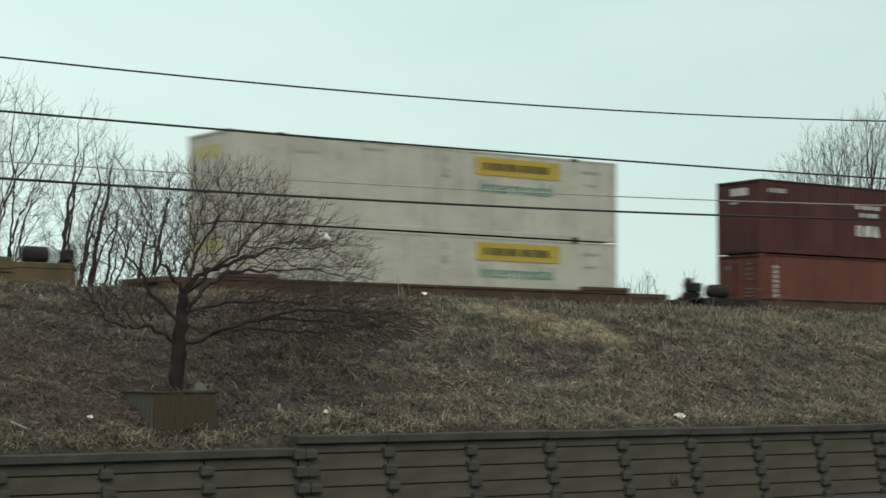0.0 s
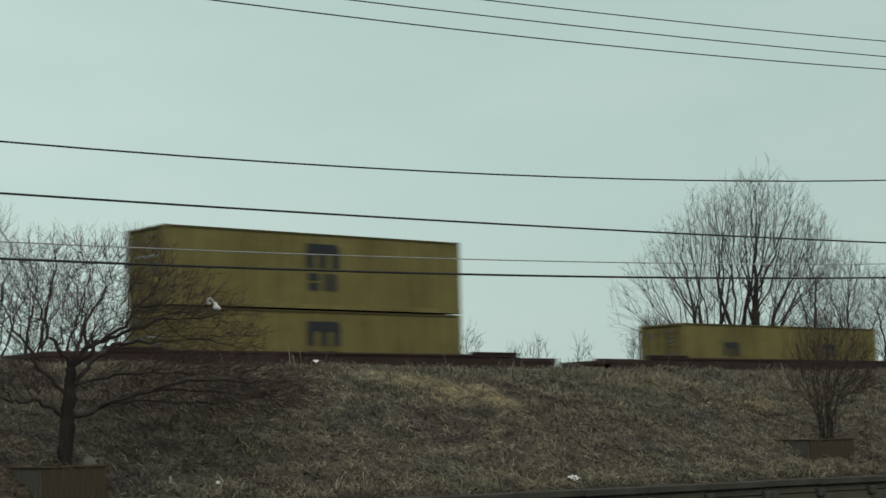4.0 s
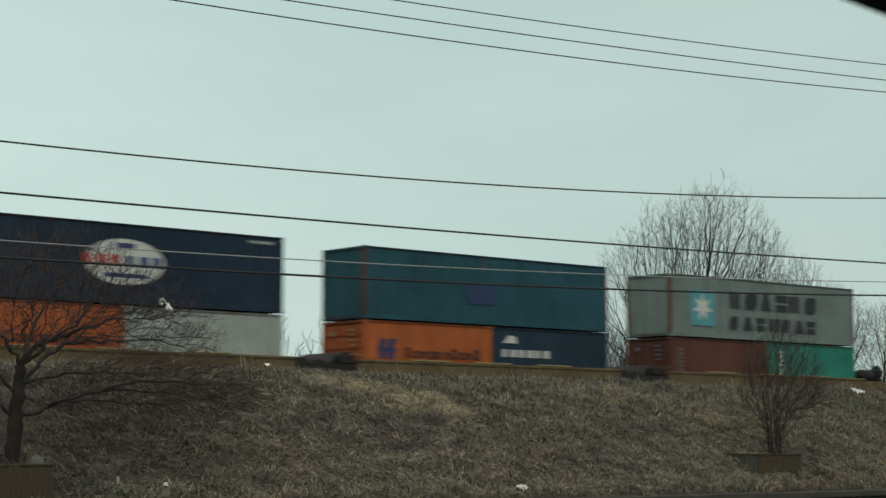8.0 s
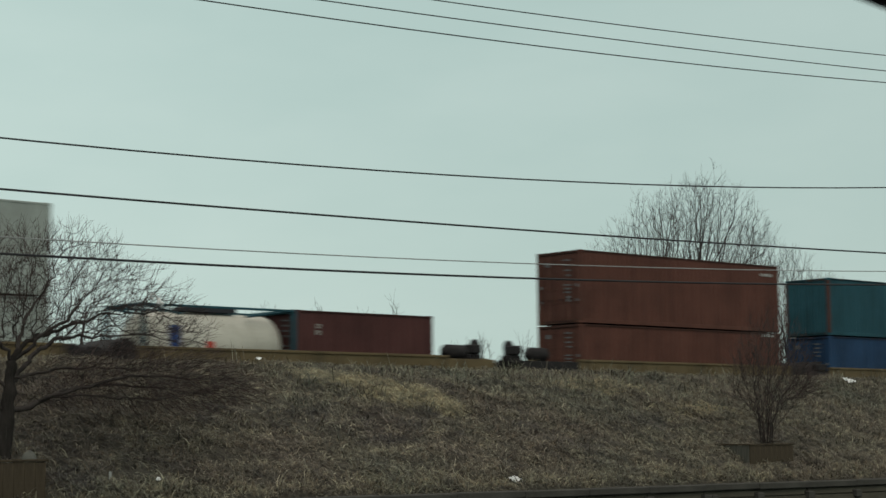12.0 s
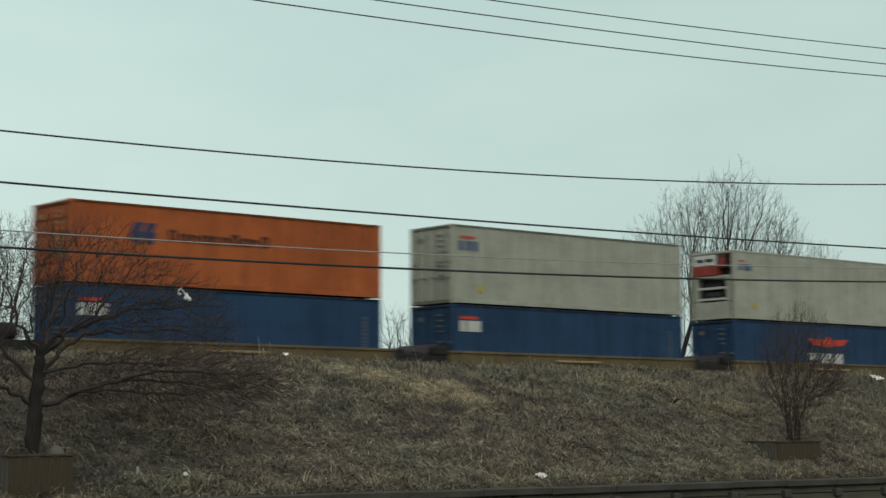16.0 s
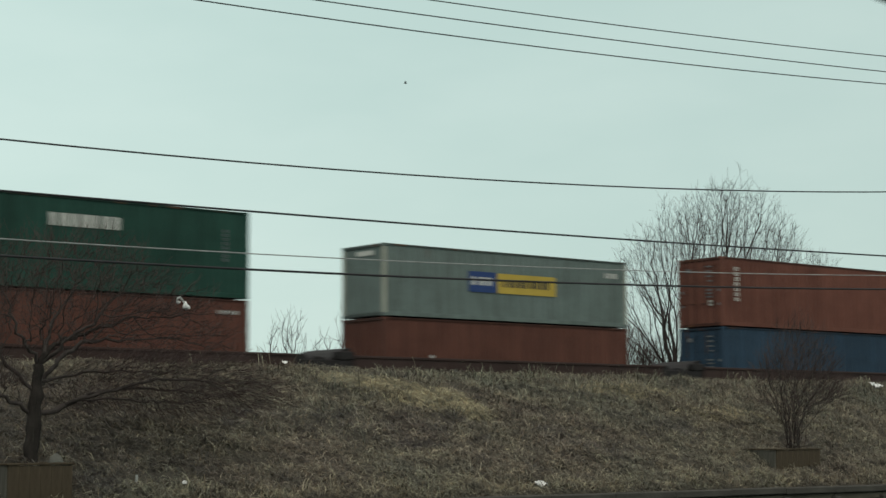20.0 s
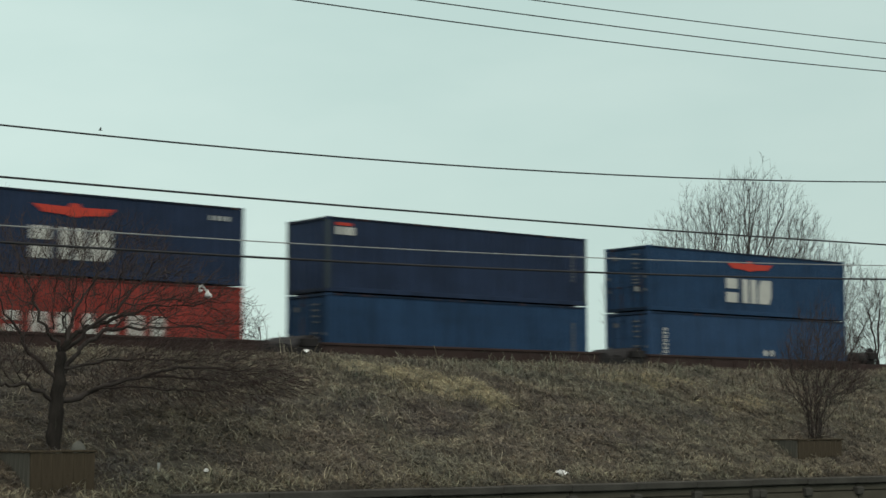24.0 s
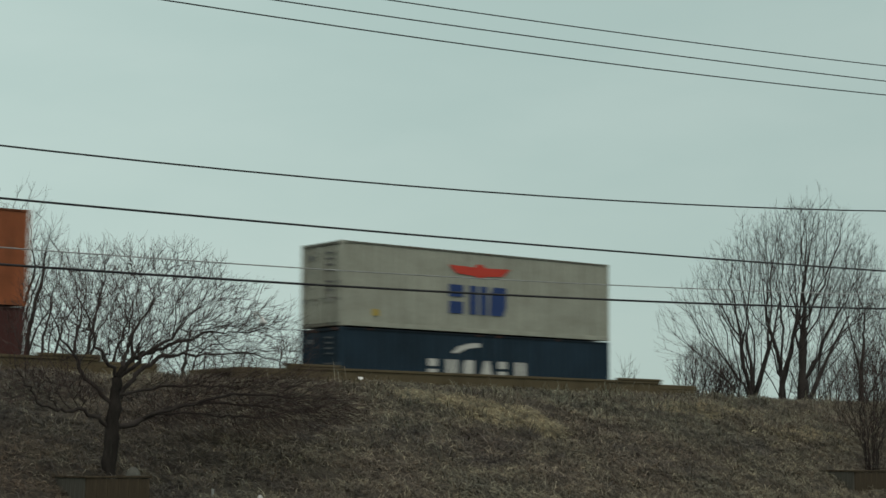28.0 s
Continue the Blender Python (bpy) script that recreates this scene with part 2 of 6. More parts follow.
def grass_material(name, straw, brown, green):
    m, n, l, b = material(name, 0.85)
    zone = noise_node(n, l, 0.22, 3)
    c = ramp_node(n, l, zone, [(0.35, brown), (0.52, straw), (0.68, green)])
    c = blend(n, l, c, ramp_node(n, l, noise_node(n, l, 1.3, 4), [(0.32, (0.62, 0.62, 0.65)), (0.66, (1.25, 1.23, 1.18))]), 1.0, "MULTIPLY")
    c = blend(n, l, c, ramp_node(n, l, noise_node(n, l, 7.0, 3, (1, 0.7, 1)), [(0.34, (0.55, 0.54, 0.56)), (0.5, (1.0, 1.0, 1.0)), (0.66, (1.5, 1.48, 1.42))]), 1.0, "MULTIPLY")
    g = n.new("ShaderNodeNewGeometry")
    c = blend(n, l, c, ramp_node(n, l, g.outputs["Random Per Island"], [(0.0, (0.4, 0.38, 0.38)), (0.25, (0.85, 0.74, 0.68)), (0.45, (0.78, 0.8, 0.8)), (0.7, (0.95, 1.0, 1.0)), (0.9, (1.32, 1.33, 1.3)), (1.0, (2.0, 2.03, 2.03))]), 1.0, "MULTIPLY")
    l.new(c, b.inputs["Base Color"])
    return m


M_GRASS = grass_material("dry winter grass", (0.142, 0.131, 0.098), (0.13, 0.113, 0.089), (0.118, 0.117, 0.091))
M_LEAFY = grass_material("dark matted grass", (0.088, 0.08, 0.069), (0.078, 0.068, 0.06), (0.074, 0.072, 0.064))
M_RUSSET = grass_material("russet leaf-strewn grass", (0.099, 0.085, 0.064), (0.098, 0.079, 0.061), (0.09, 0.081, 0.061))
M_BLADE = grass_material("grey-green dead blades", (0.14, 0.136, 0.105), (0.13, 0.122, 0.096), (0.114, 0.122, 0.092))
M_FRINGE = grass_material("pale dry tufts", (0.175, 0.162, 0.115), (0.165, 0.145, 0.105), (0.145, 0.145, 0.105))
M_STRAW = grass_material("pale straw grass", (0.235, 0.212, 0.138), (0.21, 0.188, 0.125), (0.2, 0.188, 0.132))
m, n, l, b = material("thatched soil", 0.95)
c = ramp_node(n, l, noise_node(n, l, 0.22, 3), [(0.35, (0.052, 0.045, 0.037)), (0.52, (0.062, 0.056, 0.045)), (0.68, (0.052, 0.049, 0.04))])
f = noise_node(n, l, 9, 6, (1, 0.5, 1))
c = blend(n, l, c, ramp_node(n, l, f, [(0.3, (0.6, 0.6, 0.6)), (0.7, (1.3, 1.27, 1.2))]), 1.0, "MULTIPLY")
l.new(c, b.inputs["Base Color"])
bumped(n, l, b, f, 0.8, 0.1)
M_SOIL = m


# ---- building helpers ----
class Shape:
    """Gathers vertices and faces of one mesh."""

    def __init__(self):
        self.v, self.f = [], []

    def add(self, v, f):
        k = len(self.v)
        self.v += v
        self.f += [tuple(i + k for i in q) for q in f]
        return self

    def box(self, x0, x1, y0, y1, z0, z1, bevel=0.0):
        if bevel:
            e = bevel
            rings = [(x0 + e, x1 - e, y0 + e, y1 - e, z0), (x0, x1, y0, y1, z0 + e), (x0, x1, y0, y1, z1 - e), (x0 + e, x1 - e, y0 + e, y1 - e, z1)]
            v = [p for a, b2, c2, d, z in rings for p in ((a, c2, z), (b2, c2, z), (b2, d, z), (a, d, z))]
            f2 = [(3, 2, 1, 0), (12, 13, 14, 15)]
            for r in range(3):
                for i in range(4):
                    f2.append((r * 4 + i, r * 4 + (i + 1) % 4, r * 4 + 4 + (i + 1) % 4, r * 4 + 4 + i))
            return self.add(v, f2)
        v = [(x, y, z) for z in (z0, z1) for x, y in ((x0, y0), (x1, y0), (x1, y1), (x0, y1))]
        return self.add(v, [(3, 2, 1, 0), (4, 5, 6, 7), (0, 1, 5, 4), (1, 2, 6, 5), (2, 3, 7, 6), (3, 0, 4, 7)])

    def prism(self, outline, y0, y1):
        """A plate with an outline in x and z, between two depths."""
        k = len(outline)
        v = [(x, y0, z) for x, z in outline] + [(x, y1, z) for x, z in outline]
        f2 = [tuple(range(k)), tuple(range(2 * k - 1, k - 1, -1))]
        return self.add(v, f2 + [(i, i + k, (i + 1) % k + k, (i + 1) % k) for i in range(k)])

    def tube(self, path, radii, sides=5, caps=True):
        v, f2 = [], []
        path = [Vector(p) for p in path]
        for i, p in enumerate(path):
            d = (path[min(i + 1, len(path) - 1)] - path[max(i - 1, 0)]).normalized()
            a = d.cross((0.31, 0.17, 0.93) if abs(d.z) < 0.9 else (1, 0, 0)).normalized()
            b2 = d.cross(a)
            for s in range(sides):
                w = 2 * math.pi * s / sides
                v.append(tuple(p + (a * math.cos(w) + b2 * math.sin(w)) * radii[i]))
        for i in range(len(path) - 1):
            for s in range(sides):
                t = (s + 1) % sides
                f2.append((i * sides + s, i * sides + t, (i + 1) * sides + t, (i + 1) * sides + s))
        if caps:
            f2 += [tuple(range(sides - 1, -1, -1)), tuple(range((len(path) - 1) * sides, len(path) * sides))]
        return self.add(v, f2)

    def lathe(self, profile, sides, axis="x", at=(0, 0, 0)):
        """A turned body: profile of (distance along the axis, radius)."""
        v, f2 = [], []
        for d, r in profile:
            for s in range(sides):
                w = 2 * math.pi * s / sides
                a, b2 = r * math.cos(w), r * math.sin(w)
                p = {"x": (d, a, b2), "y": (a, d, b2), "z": (a, b2, d)}[axis]
                v.append(tuple(q + o for q, o in zip(p, at)))
        for i in range(len(profile) - 1):
            for s in range(sides):
                t = (s + 1) % sides
                f2.append((i * sides + s, i * sides + t, (i + 1) * sides + t, (i + 1) * sides + s))
        f2 += [tuple(range(sides)), tuple(range((len(profile) - 1) * sides, len(profile) * sides))]
        return self.add(v, f2)

    def mesh(self, name, smooth=False):
        me = bpy.data.meshes.new(name)
        me.from_pydata(self.v, [], self.f)
        me.materials.append(None)
        if smooth:
            me.polygons.foreach_set("use_smooth", [True] * len(me.polygons))
        me.update()
        return me


MESHES = {}


def shared(key, build, smooth=False):
    """Alike parts share one mesh."""
    if key not in MESHES:
        MESHES[key] = build().mesh(key[0], smooth)
    return MESHES[key]


def part(name, me, mat, parent=None, label="", at=None):
    ob = new(name, me)
    ob.parent = parent
    ob.material_slots[0].link = "OBJECT"
    ob.material_slots[0].material = mat
    if at:
        ob.location = at
    return tagged(ob, label)


def thing(name, label, category, group="", kind="", at=(0, 0, 0)):
    ob = new(name)
    ob.empty_display_size = 0.3
    ob.location = at
    return tagged(ob, label, category, group, kind)


def solid(name, shape, mat, label, category, kind="", group="", at=(0, 0, 0), smooth=False):
    ob = part(name, shape.mesh(name, smooth), mat)
    ob.location = at
    return tagged(ob, label, category, group, kind)


# ---- ground ----
RAIL_Z, TRACK_Y = E + 1.5, 51.43


def bank(x, y):
    """Height of the railway bank over the plan."""
    k = [(36.0, -1.55), (37.0, -1.1), (38.5, -0.45), (40.5, 0.42), (42.5, 1.28), (44.0, 1.88), (45.0, 2.2), (46.0, 2.27), (47.4, 1.9), (48.6, 1.35), (54.5, 1.3), (57, 1.2), (62, 1.6), (80, 1.5)]
    z = float(np.interp(y, [a for a, _ in k], [c2 for _, c2 in k]))
    if x < 21.6 and y < 38.6:
        z -= 0.24 * max(0, min(1, (38.6 - y) / 2)) * min(1, (21.6 - x) / 1.5)
    if x < 24 and y > 42:
        z += 0.13 * min(1, (24 - x) / 8) * max(0, min(1, (y - 42) / 3)) * max(0, min(1, (49 - y) / 2))
    if 36.4 < y < 47:
        z += 0.10 * noise.noise((x * 0.35, y * 0.5, 0)) + 0.14 * noise.noise((x * 1.1, y * 1.5, 4)) + 0.10 * noise.noise((x * 2.6, y * 3.0, 8))
    return E + z


def build_ground():
    xs = [-2500, -600, -150, -40, -10] + list(np.arange(0, 90, 0.28)) + [95, 110, 160, 300, 800, 2500]
    ys = [36.35] + list(np.arange(36.5, 48, 0.24)) + [48.3, 48.8, 50, 52, 54, 55, 57, 60, 64, 80, 150, 600, 2500]
    low = [-2500, -300, -60, -10, 0, 10, 20, 30, 34, 36.3]
    s = Shape()
    v = [(x, y, 0.02 * noise.noise((x * 0.2, y * 0.2, 9)) if -50 < y < 36 and 0 < x < 90 else 0) for y in low for x in xs]
    v += [(x, y, bank(x, y)) for y in ys for x in xs]
    k = len(xs)
    s.v = v
    s.f = [(j * k + i, j * k + i + 1, (j + 1) * k + i + 1, (j + 1) * k + i) for j in range(len(low) + len(ys) - 1) for i in range(k - 1)]
    me = s.mesh("ground", True)
    me.materials.append(M_ASPHALT)
    roads = (len(low) - 1) * (k - 1)
    me.polygons.foreach_set("material_index", [1] * roads + [0] * (len(me.polygons) - roads))
    part("ground", me, M_SOIL)
    tagged(bpy.data.objects["ground"], "dry grass-covered railway bank rising behind an asphalt road", "ground", kind="structure")


def strands(name, places, mat, label, long, wide, seed, per=8, loft=0.16, stand=0.0):
    """Thin bent grass strands lying on the slope; loft: how far they arch up, stand: how far the tips rise."""
    rng = np.random.default_rng(seed)
    k = len(places) * per
    base = np.repeat(np.array(places), per, axis=0)
    shift = rng.normal(0, 0.11, (k, 2))
    slope = np.interp(base[:, 1], [36, 37, 44, 45, 46, 47], [0.45, 0.43, 0.41, 0.3, 0.0, -0.3])
    base = base + np.c_[shift, shift[:, 1] * slope]
    a = np.repeat(rng.uniform(0, 2 * np.pi, len(places)), per) + rng.normal(0, 0.9, k)
    curl = rng.normal(0, 0.7, k)
    size = long * rng.uniform(0.35, 1.25, k) * np.repeat(rng.uniform(0.6, 1.25, len(places)), per)
    arch = np.abs(rng.normal(loft, loft * 0.6, k))
    rise = np.abs(rng.normal(stand, 0.06 + stand * 0.5, k))
    w = wide * rng.uniform(0.6, 1.4, k)
    rows, p = [], base.copy()
    steps = (0.0, 0.33, 0.67, 1.0)
    for i, t in enumerate(steps):
        w2 = a + curl * t
        d = np.c_[np.cos(w2), np.sin(w2)]
        if i:
            p = p + np.c_[d, d[:, 1] * slope] * (size * 0.34)[:, None]
        lift = size * (arch * 4 * t * (1 - t) + rise * t) + 0.008
        side = np.c_[-d[:, 1], d[:, 0], d[:, 0] * slope] * (w * (1.0, 0.95, 0.75, 0.2)[i])[:, None]
        mid = p + np.c_[np.zeros((k, 2)), lift]
        rows += [mid - side, mid + side]
    v = np.stack(rows, 1).reshape(-1, 3)
    me = bpy.data.meshes.new(name)
    me.vertices.add(len(v))
    me.vertices.foreach_set("co", v.ravel())
    n2 = np.arange(k) * 8
    loops = np.stack([n2 + j + o for j in (0, 2, 4) for o in (0, 1, 3, 2)], 1).ravel()
    me.loops.add(len(loops))
    me.loops.foreach_set("vertex_index", loops)
    me.polygons.add(k * 3)
    me.polygons.foreach_set("loop_start", np.arange(k * 3) * 4)
    me.materials.append(None)
    me.update(calc_edges=True)
    ob = part(name, me, mat)
    return tagged(ob, label, "grass", kind="stuff")


def pale_patch(x, y):
    """How far a place lies within the straw-coloured patches of the bank."""
    k = 0.0
    for px, py, rx, ry in ((33.3, 43.75, 1.2, 0.5), (34.3, 43.2, 1.3, 0.55), (35.3, 42.5, 1.25, 0.5), (36.0, 41.75, 0.6, 0.4), (44.8, 43.5, 2.2, 0.5), (47.2, 41.6, 1.8, 0.4)):
        d = math.hypot((x - px) / rx, (y - py) / ry) + 0.35 * noise.noise((x * 1.2, y * 1.2, 2))
        k = max(k, (1.25 - d) * (1.0 if px < 40 else 0.28))
    return k


def grey_patch(x, y):
    """How far a place lies within the dark grey matted hollows of the bank."""
    k = 0.0
    for px, py, rx, ry in ((30.6, 40.9, 1.8, 0.9), (32.6, 40.6, 1.6, 0.9), (34.6, 41.1, 1.3, 0.45), (31.8, 39.5, 1.4, 0.6), (37.9, 40.1, 0.9, 0.7), (21.5, 39.2, 1.0, 0.7), (21.2, 37.6, 1.0, 0.8), (20.6, 36.6, 0.9, 0.5),
                           (39.0, 38.9, 1.5, 0.5), (35.6, 44.6, 1.2, 0.3), (43.6, 40.6, 1.6, 0.6), (48.5, 39.6, 1.8, 0.6), (27.4, 41.2, 1.5, 0.6)):
        d = math.hypot((x - px) / rx, (y - py) / ry) + 0.5 * noise.noise((x * 1.1, y * 1.4, 31))
        k = max(k, 1.3 - d)
    return k


def build_grass():
    rng = random.Random(5)
    common, dark, straw, fringe, weeds, russet = [], [], [], [], [], []
    for i in range(46000):
        x, y = rng.uniform(9, 66), rng.uniform(36.5, 47.0)
        clump = noise.noise((x * 0.9, y * 1.1, 7))
        if rng.random() < 0.3 + 0.8 * clump + 0.6 * noise.noise((x * 2.3, y * 2.9, 17)) and y > 36.9:
            continue
        p = (x, y, bank(x, y))
        shade = (27 - x) / 8.5 + 0.9 * noise.noise((x * 0.4, y * 0.5, 11)) - (0.5 if y < 37.2 else 0)
        if rng.random() < pale_patch(x, y) * 0.95:
            straw.append(p)
        elif rng.random() < min(0.75, (20.5 - x) / 4 + 0.6 * noise.noise((x * 0.5, y * 0.7, 21))) or rng.random() < pale_patch(x, y - 0.3) * (1.2 if x > 40 else 0):
            russet.append(p)
        elif rng.random() < max(0.12, min(0.82, shade)) or rng.random() < min(0.8, grey_patch(x, y)):
            dark.append(p)
        else:
            common.append(p)
    for i in range(4000):
        x, y = rng.choice((rng.uniform(-10, 9), rng.uniform(66, 90))), rng.uniform(36.5, 47.0)
        common.append((x, y, bank(x, y)))
    while len(straw) < 3600:
        x, y = rng.uniform(30, 51), rng.uniform(40.5, 45)
        if rng.random() < pale_patch(x, y):
            straw.append((x, y, bank(x, y)))
    for i in range(2600):
        x = rng.uniform(8, 70)
        y = 36.48 + abs(rng.gauss(0, 0.32))
        if rng.random() > 0.7 + 0.9 * noise.noise((x * 0.8, 3, 1)):
            continue
        fringe.append((x, y, bank(x, y)))
    for i in range(4200):
        x = rng.uniform(8, 70)
        y = 45.1 - abs(rng.gauss(0, 2.4))
        if y > 37 and noise.noise((x * 0.8, y * 0.9, 3)) > 0.02 and x > 25 + 7 * rng.random():
            weeds.append((x, y, bank(x, y)))
    strands("dry_grass", common, M_GRASS, "matted dry brown winter grass on the bank", 0.34, 0.0086, 1, 8, 0.2)
    strands("dark_grass", dark, M_LEAFY, "dark matted grass and leaf litter on the bank", 0.34, 0.0086, 6, 8, 0.15)
    strands("russet_grass", russet, M_RUSSET, "russet dry grass strewn with fallen leaves", 0.3, 0.0075, 7, 9, 0.15)
    strands("straw_grass", straw, M_STRAW, "flattened pale straw grass in patches on the bank", 0.38, 0.009, 2, 11, 0.12)
    strands("grass_fringe", fringe, M_FRINGE, "pale tufts of grass along the top of the retaining wall", 0.27, 0.0078, 3, 6, 0.25, 0.35)
    strands("weed_stalks", weeds, M_BLADE, "tufts of grey-green dead blades standing in the grass", 0.34, 0.0075, 4, 4, 0.35, 0.75)


def weed_tangle(x, y, wide, tall, count, seed):
    """A dark dead plant that lies tangled in the grass."""
    rng = random.Random(seed)
    s = Shape()
    for i in range(count):
        a, r = rng.uniform(0, 2 * math.pi), rng.uniform(0.4, 1.0) * wide
        rise = tall * rng.uniform(0.3, 1.0)
        s.tube([(0.1 * math.cos(a), 0.1 * math.sin(a), -0.05), (r * 0.45 * math.cos(a), r * 0.4 * math.sin(a), rise), (r * math.cos(a + 0.4), r * 0.7 * math.sin(a + 0.4), rise * rng.uniform(0.2, 0.9))], [0.008, 0.006, 0.003], 4)
    solid("weed_tangle", s, M_BARK, "dark tangle of dead weed stalks in the grass", "weed", group="dead weeds on the bank", at=(x, y, bank(x, y) + 0.03), smooth=True)


build_ground()
build_grass()
weed_tangle(37.85, 39.75, 0.3, 0.2, 46, 1)
weed_tangle(45.35, 42.0, 0.36, 0.16, 36, 2)
weed_tangle(23.3, 38.3, 0.36, 0.14, 34, 3)


def build_track():
    bed = Shape()
    xs = [-120, 900]
    prof = [(48.2, RAIL_Z - 0.55), (49.2, RAIL_Z - 0.19), (53.7, RAIL_Z - 0.19), (54.8, RAIL_Z - 0.55)]
    v = [(x, y, z) for x in xs for y, z in prof] + [(x, y, RAIL_Z - 0.9) for x in xs for y in (48.2, 54.8)]
    bed.add(v, [(0, 4, 5, 1), (1, 5, 6, 2), (2, 6, 7, 3), (8, 10, 4, 0), (3, 7, 11, 9), (0, 1, 2, 3, 9, 8), (4, 10, 11, 7, 6, 5)])
    solid("ballast", bed, M_GRAVEL, "grey crushed stone bed of the railway track", "ballast", "structure")
    for y in (TRACK_Y - 0.7525, TRACK_Y + 0.7525):
        r = Shape().box(-120, 900, y - 0.075, y + 0.075, RAIL_Z - 0.19, RAIL_Z - 0.165).box(-120, 900, y - 0.01, y + 0.01, RAIL_Z - 0.165, RAIL_Z - 0.035)
        r.box(-120, 900, y - 0.037, y + 0.037, RAIL_Z - 0.035, RAIL_Z)
        solid("rail", r, M_STEEL, "worn steel running rail on the ballast", "rail", "structure")


build_track()


# ---- retaining wall of concrete beams ----
BAY, COURSE, LEAN = 2.44, 0.383, 0.25


def build_wall():
    """The face leans back; header blocks stand proud over every joint, and a cap overhangs the top beam."""
    wall = thing("wall_retaining", "grey concrete crib retaining wall of stacked beams and header blocks below the bank", "wall", kind="structure")
    rng = random.Random(2)
    core = Shape()
    for x0, x1, top in ((-40, 21.62, E - 1.78), (21.62, 160, E - 1.5)):
        core.add([(x, y, z) for x in (x0, x1) for y, z in ((36.62, 0), (36.62, top), (36.1, top), (36.1 - LEAN * top, 0))], [(0, 1, 2, 3), (7, 6, 5, 4), (0, 4, 5, 1), (1, 5, 6, 2), (2, 6, 7, 3), (3, 7, 4, 0)])
    part("core", core.mesh("core"), M_CONCRETE, wall)

    def slab(wide, tall, deep, bevel):
        """A beam whose face follows the lean of the wall."""
        s = Shape().box(0.012, wide - 0.012, 0, deep, 0.014, tall - 0.014, bevel)
        s.v = [(x, y + LEAN * z, z) for x, y, z in s.v]
        return s.mesh("beam")

    beams = {t: slab(BAY, t, 0.2, 0.014) for t in (COURSE, 0.215)}
    short = slab(BAY * 0.975, 0.25, 0.2, 0.014)
    caps = [Shape().box(0.006, BAY - 0.006, -0.13, 0.5, 0.01, 0.205, 0.024).mesh("cap") for _ in range(1)]
    heads = []
    for k in range(3):
        h = Shape().box(-0.15, 0.15, -0.15, 0.1, -0.14, 0.125, 0.035 + 0.01 * k)
        h.v = [(x + rng.uniform(-0.012, 0.012), y + rng.uniform(-0.012, 0.012), z + rng.uniform(-0.012, 0.012)) for x, y, z in h.v]
        heads.append(h.mesh("header_block"))
    for i in range(-8, 30):
        x = 21.62 + (BAY if i >= 0 else 2.39) * i
        cap_z = E + (-1.60 if i >= 0 else -1.88)
        first = 0.215 if i >= 0 else 0.25
        z = cap_z - first
        face = lambda zz: 35.98 - LEAN * (cap_z - zz)
        part("cap", caps[0], M_CAP, wall, at=(x, 35.98 + rng.uniform(-0.012, 0.012), cap_z + rng.uniform(-0.01, 0.01)))
        part("beam", beams[0.215] if i >= 0 else short, M_CONCRETE, wall, at=(x, face(z) + rng.uniform(-0.008, 0.008), z))
        while z > -COURSE:
            for dx in (0.0, 0.31) if i in (0, 8) else (0.0,):
                part("header_block", rng.choice(heads), M_CAP, wall, at=(x + dx + rng.uniform(-0.02, 0.02), face(z) + rng.uniform(-0.02, 0.015), z + rng.uniform(-0.012, 0.012)))
            z -= COURSE
            part("beam", beams[COURSE], M_CONCRETE, wall, at=(x, face(z) + rng.uniform(-0.008, 0.008), z))


build_wall()
sprig, rng = Shape(), random.Random(12)
for i in range(26):
    a = rng.uniform(-0.5, 0.5)
    sprig.tube([(a * 0.1, 0.05, 0), (a * 0.25, -0.04, rng.uniform(0.1, 0.2)), (a * 0.3 - 0.05, -0.06, rng.uniform(0.2, 0.4))], [0.01, 0.01, 0.004], 4)
solid("dry_sprig", sprig, M_RUSSET, "dry brown sprig growing from a joint of the wall", "weed", at=(33.05, 35.66, E - 2.97))


def planter(x, y, front, deep, top, label):
    """A low box of upright boards round a tree, let into the slope."""
    box = thing("planter_box", label, "planter", "planter boxes on the bank", at=(x, y, E + top))
    n2 = round(front / 0.27)
    board = Shape().box(0.003, front / n2 - 0.003, -0.02, 0.02, -1.0, 0, 0.006)
    for i in range(n2):
        part("board", shared(("board", n2, front), lambda: board), M_BOARD, box, at=(i * front / n2, 0, -0.01 * (i % 3)))
    m2 = round(deep / 0.22)
    side = Shape().box(-0.02, 0.02, 0.006, deep / m2 - 0.006, -1.0, 0, 0.006)
    for i in range(m2):
        for sx in (0.0, front):
            part("board", shared(("side_board", m2, deep), lambda: side), M_OLDBOARD, box, at=(sx, 0.02 + i * deep / m2, -0.008 * (i % 2)))
    part("rim", Shape().box(-0.05, front + 0.05, -0.05, 0.05, 0.0, 0.05, 0.01).box(-0.05, 0.05, 0.05, deep, 0.0, 0.05, 0.01).box(front - 0.05, front + 0.05, 0.05, deep, 0.0, 0.05, 0.01).mesh("rim"), M_BOARD, box)
    part("soil", Shape().box(0.03, front - 0.03, 0.03, deep, -0.9, -0.06).mesh("soil"), M_SOIL, box)


planter(18.5, 37.0, 1.58, 1.75, -0.42, "weathered wooden planter box of upright boards on the bank")
planter(45.2, 37.55, 2.15, 1.6, -0.27, "low weathered wooden planter box half sunk in the bank")


